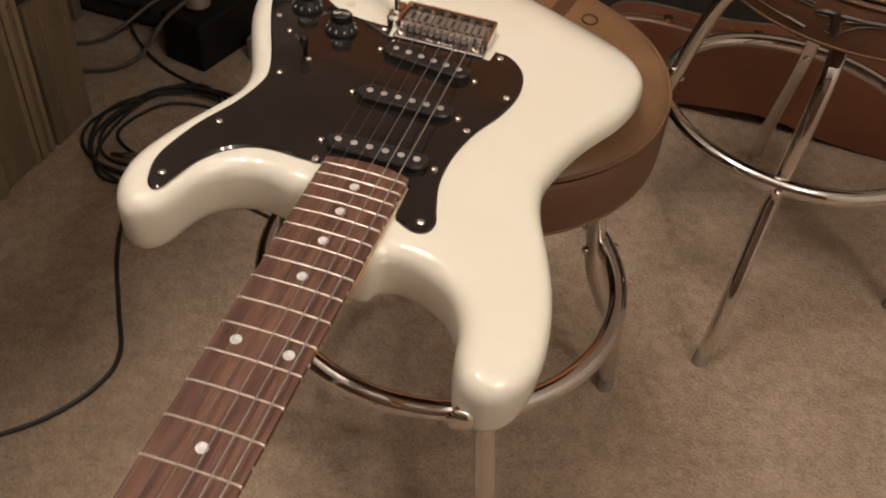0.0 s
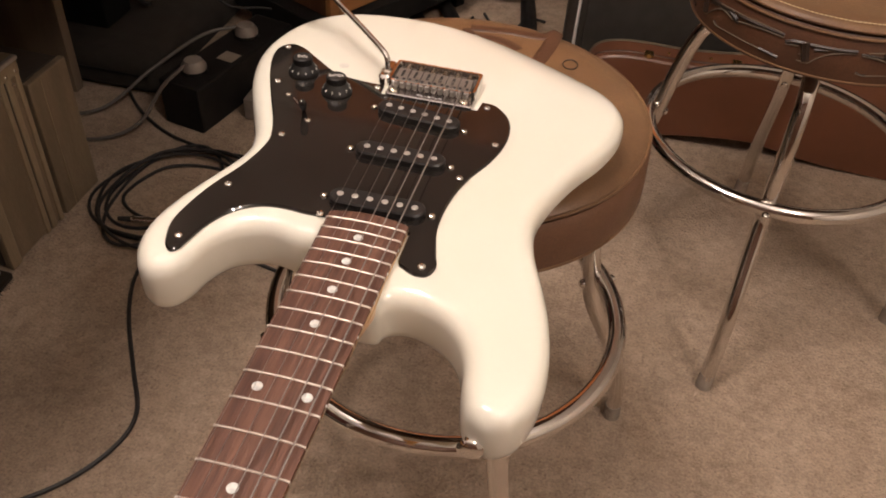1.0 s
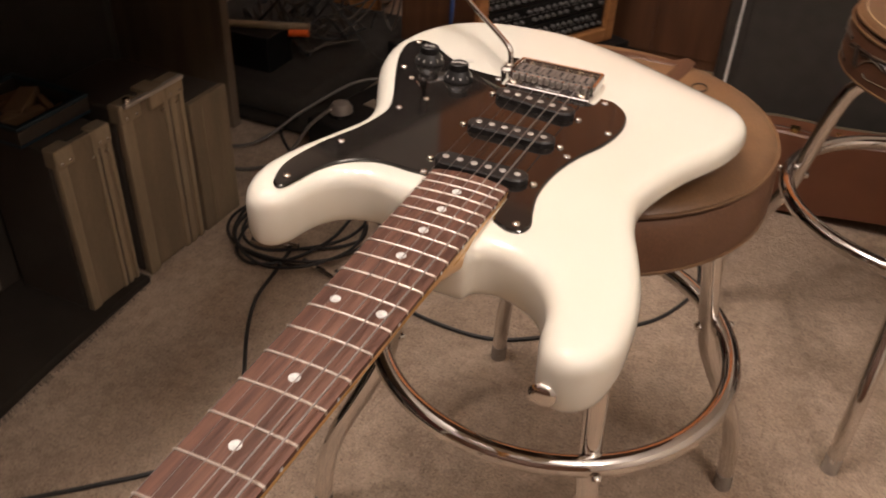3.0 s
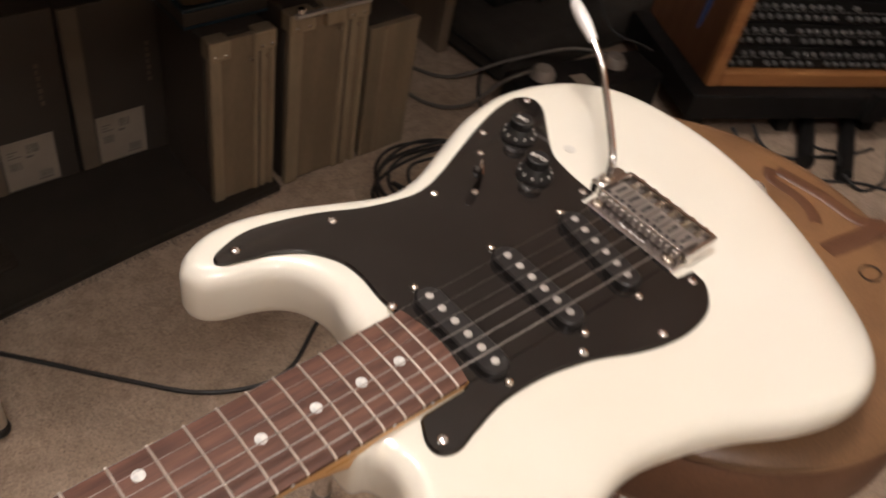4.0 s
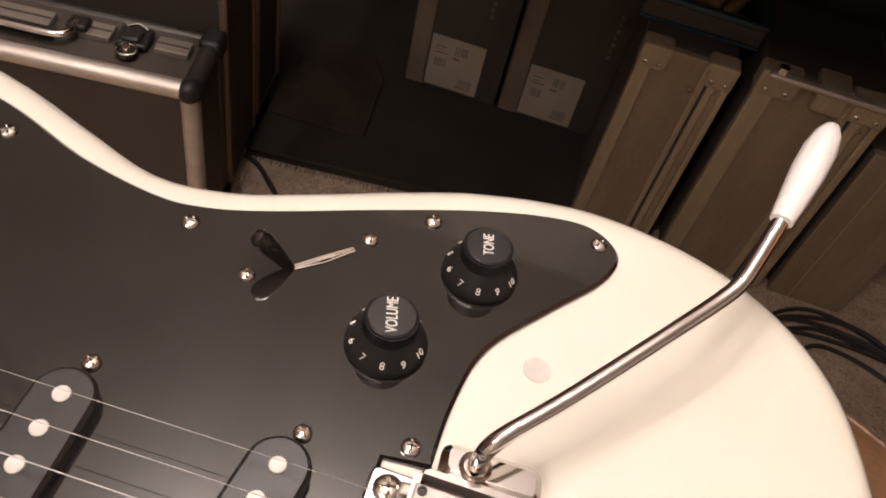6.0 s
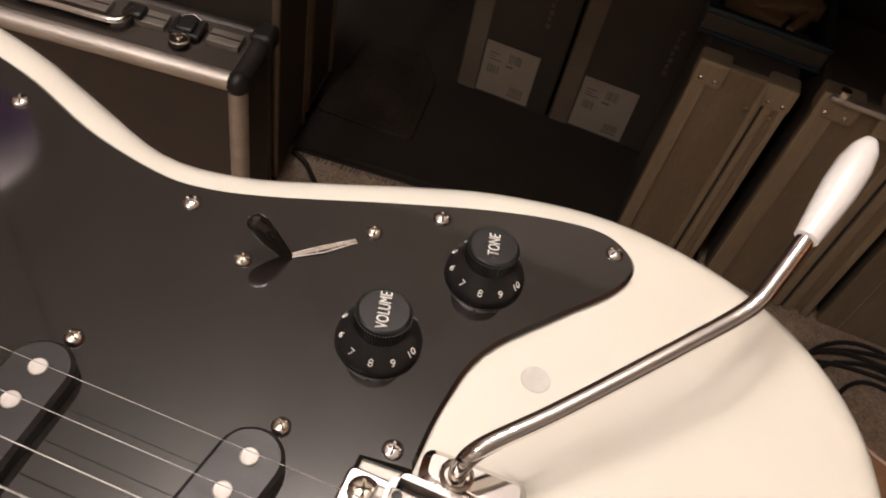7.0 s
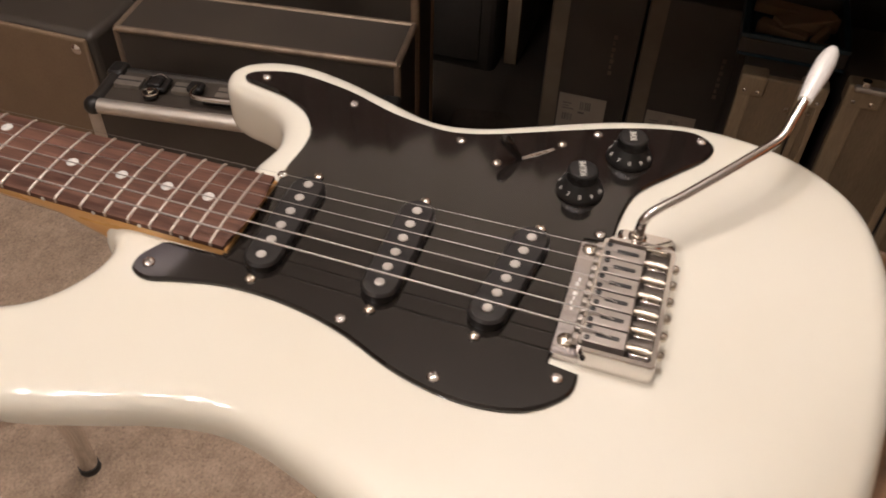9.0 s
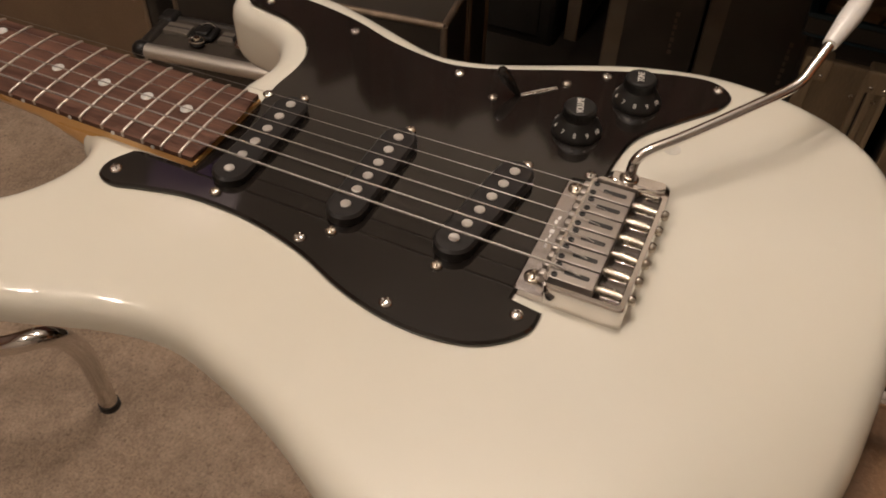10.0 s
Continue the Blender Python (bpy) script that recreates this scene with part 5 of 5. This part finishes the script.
def equipment_rack():
    """A wooden rack of knobbed units on a black stand."""
    A = pose(-0.380, 1.274, 0.116, 0, 0, 62.4)
    t = thing("equipment_rack", (-0.380, 1.274, 0.116), "orange-brown wooden rack of black knob-covered units on a stand", "rack", turn=62.4)
    W, D, Z = 0.2333, 0.30, 0.42
    for lo in (-W, W - 0.028):
        # Shade on the side faces is put in as darker wood behind the front strip.
        side = part("side_board", box((lo, 0.0185, 0), (lo + 0.028, D, Z), 0.003, None, A), DARK_WOOD, t, "side board darkened to look unlit")
        part("undarkened_front", box((lo, 0, 0), (lo + 0.028, 0.018, Z), 0.003, None, A), WOOD, side, "orange-brown front of the board, left undarkened")
    part("bottom_board", box((-W + 0.028, 0.0, 0.0), (W - 0.028, D, 0.034), 0.004, None, A), WOOD, t)
    part("back_board", box((-W + 0.028, D - 0.012, 0.034), (W - 0.028, D, Z), 0.0, None, A), DARK_WOOD, t)
    part("top_board", box((-W, 0.0, Z + 0.0005), (W, D, Z + 0.028), 0.004, None, A), WOOD, t)
    rnd = random.Random(9)
    dial = to_mesh("dial", lathe([(0.0, 0.012), (0.0034, 0.0115), (0.0046, 0.004), (0.0050, 0.0), (0.0, 0.0)], 12), DIAL_GREY)
    for u in range(7):
        z0 = 0.036 + 0.053 * u
        unit = part("rack_unit", box((-W + 0.030, 0.018, z0), (W - 0.030, D - 0.03, z0 + 0.050), 0.002, None, A), PANEL_BLACK, t, "black unit with rows of grey knobs")
        for r in range(2):
            for k in range(19):
                if rnd.random() < 0.86:
                    piece("dial", dial, A @ pose(-W + 0.044 + 0.0208 * k + rnd.uniform(-0.002, 0.002), 0.018, z0 + 0.014 + 0.022 * r, 90, 0, 0), unit)
        bm = bmesh.new()
        for k in range(26):
            x = -W + 0.036 + 0.0148 * k
            box((x, 0.0165, z0 + 0.0235), (x + rnd.uniform(0.004, 0.011), 0.0185, z0 + 0.0265), 0, bm, A)
        part("legend", bm, DIAL_GREY, unit, "small unreadable grey legends")
    s = thing("rack_stand", (-0.42, 1.33, 0.0), "black steel stand under the wooden rack", "stand", turn=62.4)
    part("shelf", box((-0.27, -0.030, 0.055 - 0.116), (0.27, 0.31, 0.114 - 0.116), 0.004, None, A), PANEL_BLACK, s)
    for x in (-0.235, -0.01, 0.215):
        for y in (0.0, 0.26):
            part("leg", box((x, y, -0.116), (x + 0.034, y + 0.034, 0.054 - 0.116), 0.003, None, A), PANEL_BLACK, s)
    for p, q in (((-0.375, 1.37), (-0.275, 1.20)), ((-0.320, 1.465), (-0.202, 1.235))):
        part("foot_bar", tube([(*p, 0.019), (*q, 0.019)], 0.0185, 10), PANEL_BLACK, s)
    part("outrigger", tube([(-0.300, 1.50, 0.085), (-0.200, 1.53, 0.060), (-0.105, 1.55, 0.030), (-0.075, 1.40, 0.022), (-0.045, 1.215, 0.021)], 0.021, 10), PANEL_BLACK, s)
    part("clamp", box((0.150, -0.052, -0.055), (0.205, -0.0305, 0.012), 0.004, None, A), PANEL_BLACK, s)


equipment_rack()


def bags():
    for (x, y), (w, d, h), turn in (((-1.27, 1.67), (0.22, 0.11, 0.19), 10),):
        bm = bmesh.new()
        bmesh.ops.create_icosphere(bm, subdivisions=4, radius=1)
        for v in bm.verts:
            n = noise.noise(v.co * 2.2 + Vector((x * 7, y * 5, 0))) * 0.20 + noise.noise(v.co * 6 + Vector((3, x, y))) * 0.08
            v.co = Vector((v.co.x * w * (1 + n), v.co.y * d * (1 + n), max(v.co.z, -0.2) * h * (1 + 2 * n) + 0.2 * h))
        bm.transform(pose(x, y, 0.0, 0, 0, turn))
        lo = min(v.co.z for v in bm.verts)
        bm.transform(Matrix.Translation((0, 0, -lo)))
        solid("plastic_bag", bm, WHITE_BAG, "crumpled whitish plastic bag among the cables", "bag")


bags()


def back_boxes():
    t = thing("brown_box", (-0.63, 1.72, 0.0), "dull brown cardboard box among the cables", "box")
    part("box_body", box((-0.80, 1.55, 0.0), (-0.44, 1.88, 0.46), 0.003), KRAFT, t)
    part("flap", box((-0.80, 1.545, 0.36), (-0.44, 1.551, 0.46)), KRAFT, t)
    w = thing("wooden_board", (-1.06, 1.515, 0.0), "red-brown wooden board standing among the cables", "board")
    part("plank", box((-1.135, 1.502, 0.0), (-0.985, 1.530, 0.62), 0.004), WOOD, w)
    part("ledge", box((-1.135, 1.497, 0.115), (-0.900, 1.5015, 0.135), 0.002), CARDBOARD, w, "pale wooden ledge")
    p = thing("power_strip", (-0.66, 0.90, 0.0), "black power distribution box with pale plugs", "power strip", turn=-12)
    A = pose(-0.655, 0.885, 0.0, 0, 0, -12)
    part("housing", box((-0.050, -0.17, 0.0), (0.050, 0.17, 0.105), 0.006, None, A), PANEL_BLACK, p)
    for y in (-0.11, 0.07):
        pl = part("plug", lathe([(0.0, 0.028), (0.018, 0.026), (0.026, 0.014), (0.025, 0.0), (0.0, 0.0)], 20, A @ pose(-0.004, y, 0.105)), GREY_PLASTIC, p, "pale grey plug")
        part("plug_collar", lathe([(0.0, 0.008), (0.027, 0.006), (0.028, 0.0), (0.0, 0.0)], 20, A @ pose(-0.004, y, 0.105)), PANEL_BLACK, pl)
    part("sticker", box((0.002, -0.045, 0.105), (0.040, -0.010, 0.1062), 0.0, None, A), PAPER, p, "white sticker")
    g = thing("adapter_box", (-0.545, 0.830, 0.0), "pale grey mains adapter on the carpet", "adapter")
    part("adapter_body", box((-0.588, 0.790, 0.0), (-0.508, 0.865, 0.050), 0.005, None), GREY_PLASTIC, g)
    b = thing("lit_bar", (-0.98, 0.95, 0.0925), "grey metal bar with a painted orange glow under its end, on a stand", "bar")
    part("bar", tube([(-1.14, 0.905, 0.182), (-0.893, 0.997, 0.187)], 0.0095, 12), ALU, b)
    # The orange glow beneath the bar, put in as a coloured cylinder.
    part("orange_glow", tube([(-0.938, 0.974, 0.172), (-0.893, 0.990, 0.174)], 0.0095, 12), ORANGE, b, "orange cylinder standing in for a glow under the bar")
    part("bar_foot", box((-1.10, 0.90, 0.0925), (-0.95, 1.00, 0.178), 0.003), PANEL_BLACK, b)


back_boxes()


# ---------- cables ----------
def cable(points, r, material, label, steps=8):
    solid("cable", tube(spline(points, steps), r, 8), material, label, "cable", "loose cables")


def floor_cables():
    r = 0.0034
    lead = [(-0.577, 0.409, 0.012), (-0.570, 0.340, r), (-0.556, 0.266, r), (-0.520, 0.190, r), (-0.462, 0.100, r), (-0.418, 0.030, r), (-0.418, -0.030, r), (-0.452, -0.098, r), (-0.515, -0.160, r), (-0.605, -0.240, r), (-0.660, -0.290, r), (-0.690, -0.330, 0.005), (-0.694, -0.400, 0.005)]
    cable(lead, r, RUBBER, "black instrument lead snaking over the carpet")
    cable([(-0.475, 0.400, r), (-0.38, 0.375, r), (-0.25, 0.352, r), (-0.150, 0.358, r), (-0.07, 0.405, r), (0.02, 0.47, r), (0.10, 0.56, r), (0.13, 0.70, r), (0.05, 0.90, r), (-0.08, 1.02, r)], r, RUBBER, "black lead running under the stool")
    rnd = random.Random(3)
    for k in range(5):
        rx, ry = rnd.uniform(0.085, 0.150), rnd.uniform(0.075, 0.150)
        cx, cy = -0.605 + rnd.uniform(-0.025, 0.025), 0.515 + rnd.uniform(-0.03, 0.03)
        ph, turn, lift = rnd.uniform(0, 6.28), rnd.uniform(-0.5, 0.5), 0.0035 + 0.0042 * (k % 4)
        loop = []
        for i in range(17):
            a = ph + 2 * math.pi * 1.06 * i / 16
            u, v = rx * math.cos(a) * (1 + 0.06 * math.sin(3 * a + k)), ry * math.sin(a) * 1.15
            loop.append((cx + u * math.cos(turn) - v * math.sin(turn), cy + u * math.sin(turn) + v * math.cos(turn), lift + 0.004 * math.sin(2 * a + k) ** 2))
        cable(loop, 0.0031, RUBBER, "loop of black cable coiled on the carpet", 4)
    cable([(-0.520, 0.392, 0.0045), (-0.56, 0.376, 0.004), (-0.64, 0.372, 0.004), (-0.715, 0.405, 0.004), (-0.748, 0.47, 0.004), (-0.722, 0.56, 0.004), (-0.66, 0.63, 0.006), (-0.56, 0.65, 0.012), (-0.47, 0.60, 0.008), (-0.45, 0.52, 0.006)], 0.0031, RUBBER, "outer loop of black cable on the carpet", 5)
    j = thing("jack_plug", (-0.585, 0.403, 0.0), "metal jack plugs taped together on a coiled cable", "plug")
    for a, b in (((-0.628, 0.398, 0.022), (-0.560, 0.410, 0.024)), ((-0.520, 0.392, 0.006), (-0.455, 0.372, 0.006))):
        A, B = Vector(a), Vector(b)
        part("barrel", tube([A, A.lerp(B, 0.45), A.lerp(B, 0.5), B], [0.0060, 0.0068, 0.0052, 0.0046], 12), CHROME, j)
        part("sleeve", tube([A + (A - B) * 0.35, A], [0.0040, 0.0056], 10), RUBBER, j)
    cable([(-0.690, 0.768, 0.126), (-0.722, 0.715, 0.095), (-0.76, 0.665, 0.03), (-0.83, 0.620, 0.006), (-0.95, 0.60, 0.004)], 0.0040, GREY_CABLE, "grey mains cable drooping from a plug")
    cable([(-0.655, 0.955, 0.125), (-0.72, 0.900, 0.120), (-0.80, 0.81, 0.07), (-0.88, 0.715, 0.010), (-1.00, 0.66, 0.004)], 0.0040, GREY_CABLE, "second grey mains cable from the power box")
    cable([(-0.50, 0.66, 0.004), (-0.62, 0.66, 0.004), (-0.74, 0.70, 0.004), (-0.86, 0.80, 0.004), (-0.97, 0.97, 0.004)], 0.0034, RUBBER, "black cable along the carpet")


floor_cables()


def cable_tangle():
    """Hanging loops between the loudspeaker and the rack."""
    rnd = random.Random(21)
    mats = [RUBBER] * 7 + [BROWN_CABLE] * 5 + [GREY_CABLE]
    for k in range(22):
        x, y = rnd.uniform(-1.06, -0.72), rnd.uniform(1.00, 1.55)
        z = rnd.uniform(0.22, 0.50)
        dx, dy = rnd.uniform(-0.30, 0.22), rnd.uniform(-0.12, 0.12)
        pts = [(x - dx, y - dy, min(z + rnd.uniform(0.10, 0.40), 0.71)), (x - 0.6 * dx, y - 0.4 * dy, z), (x, y, z - rnd.uniform(0.06, 0.20)), (x + 0.5 * dx, y + 0.4 * dy, max(z - rnd.uniform(0.10, 0.30), 0.12)), (x + dx, y + dy, max(z - rnd.uniform(0.0, 0.5), 0.115)), (x + 1.2 * dx, y + 1.1 * dy, 0.115)]
        cable(pts, rnd.choice((0.0022, 0.0028, 0.0036, 0.0046)), rnd.choice(mats), "tangled cable hanging behind the cases", 6)
    for k in range(13):
        x, y = rnd.uniform(-1.08, -0.86), rnd.uniform(0.98, 1.20)
        dx, z = rnd.uniform(-0.22, 0.22), rnd.uniform(0.16, 0.34)
        pts = [(x - dx, y + 0.05, z + rnd.uniform(0.05, 0.22)), (x - 0.5 * dx, y, z - 0.02), (x, y - 0.04, z - rnd.uniform(0.03, 0.10)), (x + 0.6 * dx, y - 0.03, max(z - rnd.uniform(0.05, 0.20), 0.12)), (x + dx, y + 0.02, max(z - rnd.uniform(0.0, 0.20), 0.12)), (x + 1.15 * dx, y + 0.10, 0.112)]
        cable(pts, rnd.choice((0.0020, 0.0026, 0.0036)), rnd.choice(mats), "cable in the tangle by the power box", 6)
    for k in range(6):
        c = Vector((-1.24 + 0.05 * (k % 3), 1.41 + 0.018 * k, 0.112 + 0.010 * (k % 4)))
        ring = [c + Vector((0.125 * math.cos(a + 0.3 * k), 0.045 * math.sin(a), 0.022 * math.sin(a + 0.5 * k))) for a in [2 * math.pi * i / 24 for i in range(25)]]
        cable([tuple(p) for p in ring], 0.0055, RUBBER, "thick black cable looped in the tangle", 3)
    for pts in ([(-0.265, 1.145, 0.004), (-0.215, 1.215, 0.004), (-0.173, 1.273, 0.004), (-0.117, 1.325, 0.004), (-0.085, 1.405, 0.028), (-0.040, 1.46, 0.004)],
                [(-0.330, 1.290, 0.004), (-0.290, 1.300, 0.004), (-0.250, 1.285, 0.026), (-0.215, 1.240, 0.026), (-0.160, 1.250, 0.004), (-0.150, 1.340, 0.004), (-0.200, 1.450, 0.004)],
                [(-0.410, 1.190, 0.030), (-0.360, 1.180, 0.006), (-0.310, 1.200, 0.004), (-0.270, 1.260, 0.012), (-0.245, 1.330, 0.004), (-0.225, 1.420, 0.004)],
                [(-0.420, 1.120, 0.040), (-0.350, 1.120, 0.006), (-0.280, 1.130, 0.004), (-0.210, 1.100, 0.004), (-0.130, 1.120, 0.004)]):
        cable(pts, 0.0036, RUBBER, "black cable on the carpet under the rack", 6)
    cable([(-0.56, 1.10, 0.62), (-0.575, 1.09, 0.45), (-0.57, 1.10, 0.30), (-0.58, 1.12, 0.19)], 0.006, BLUE_BRIGHT, "bright blue cable hanging by the rack")
    b = thing("cable_rail", (-1.0, 1.60, 0.0), "dark steel rail that the cables hang from", "rail")
    part("rail", tube([(-1.50, 1.60, 0.70), (-0.50, 1.60, 0.70)], 0.012, 10), PANEL_BLACK, b)
    for x in (-1.45, -0.52):
        part("post", tube([(x, 1.60, 0.0), (x, 1.60, 0.70)], 0.012, 10), PANEL_BLACK, b)


cable_tangle()
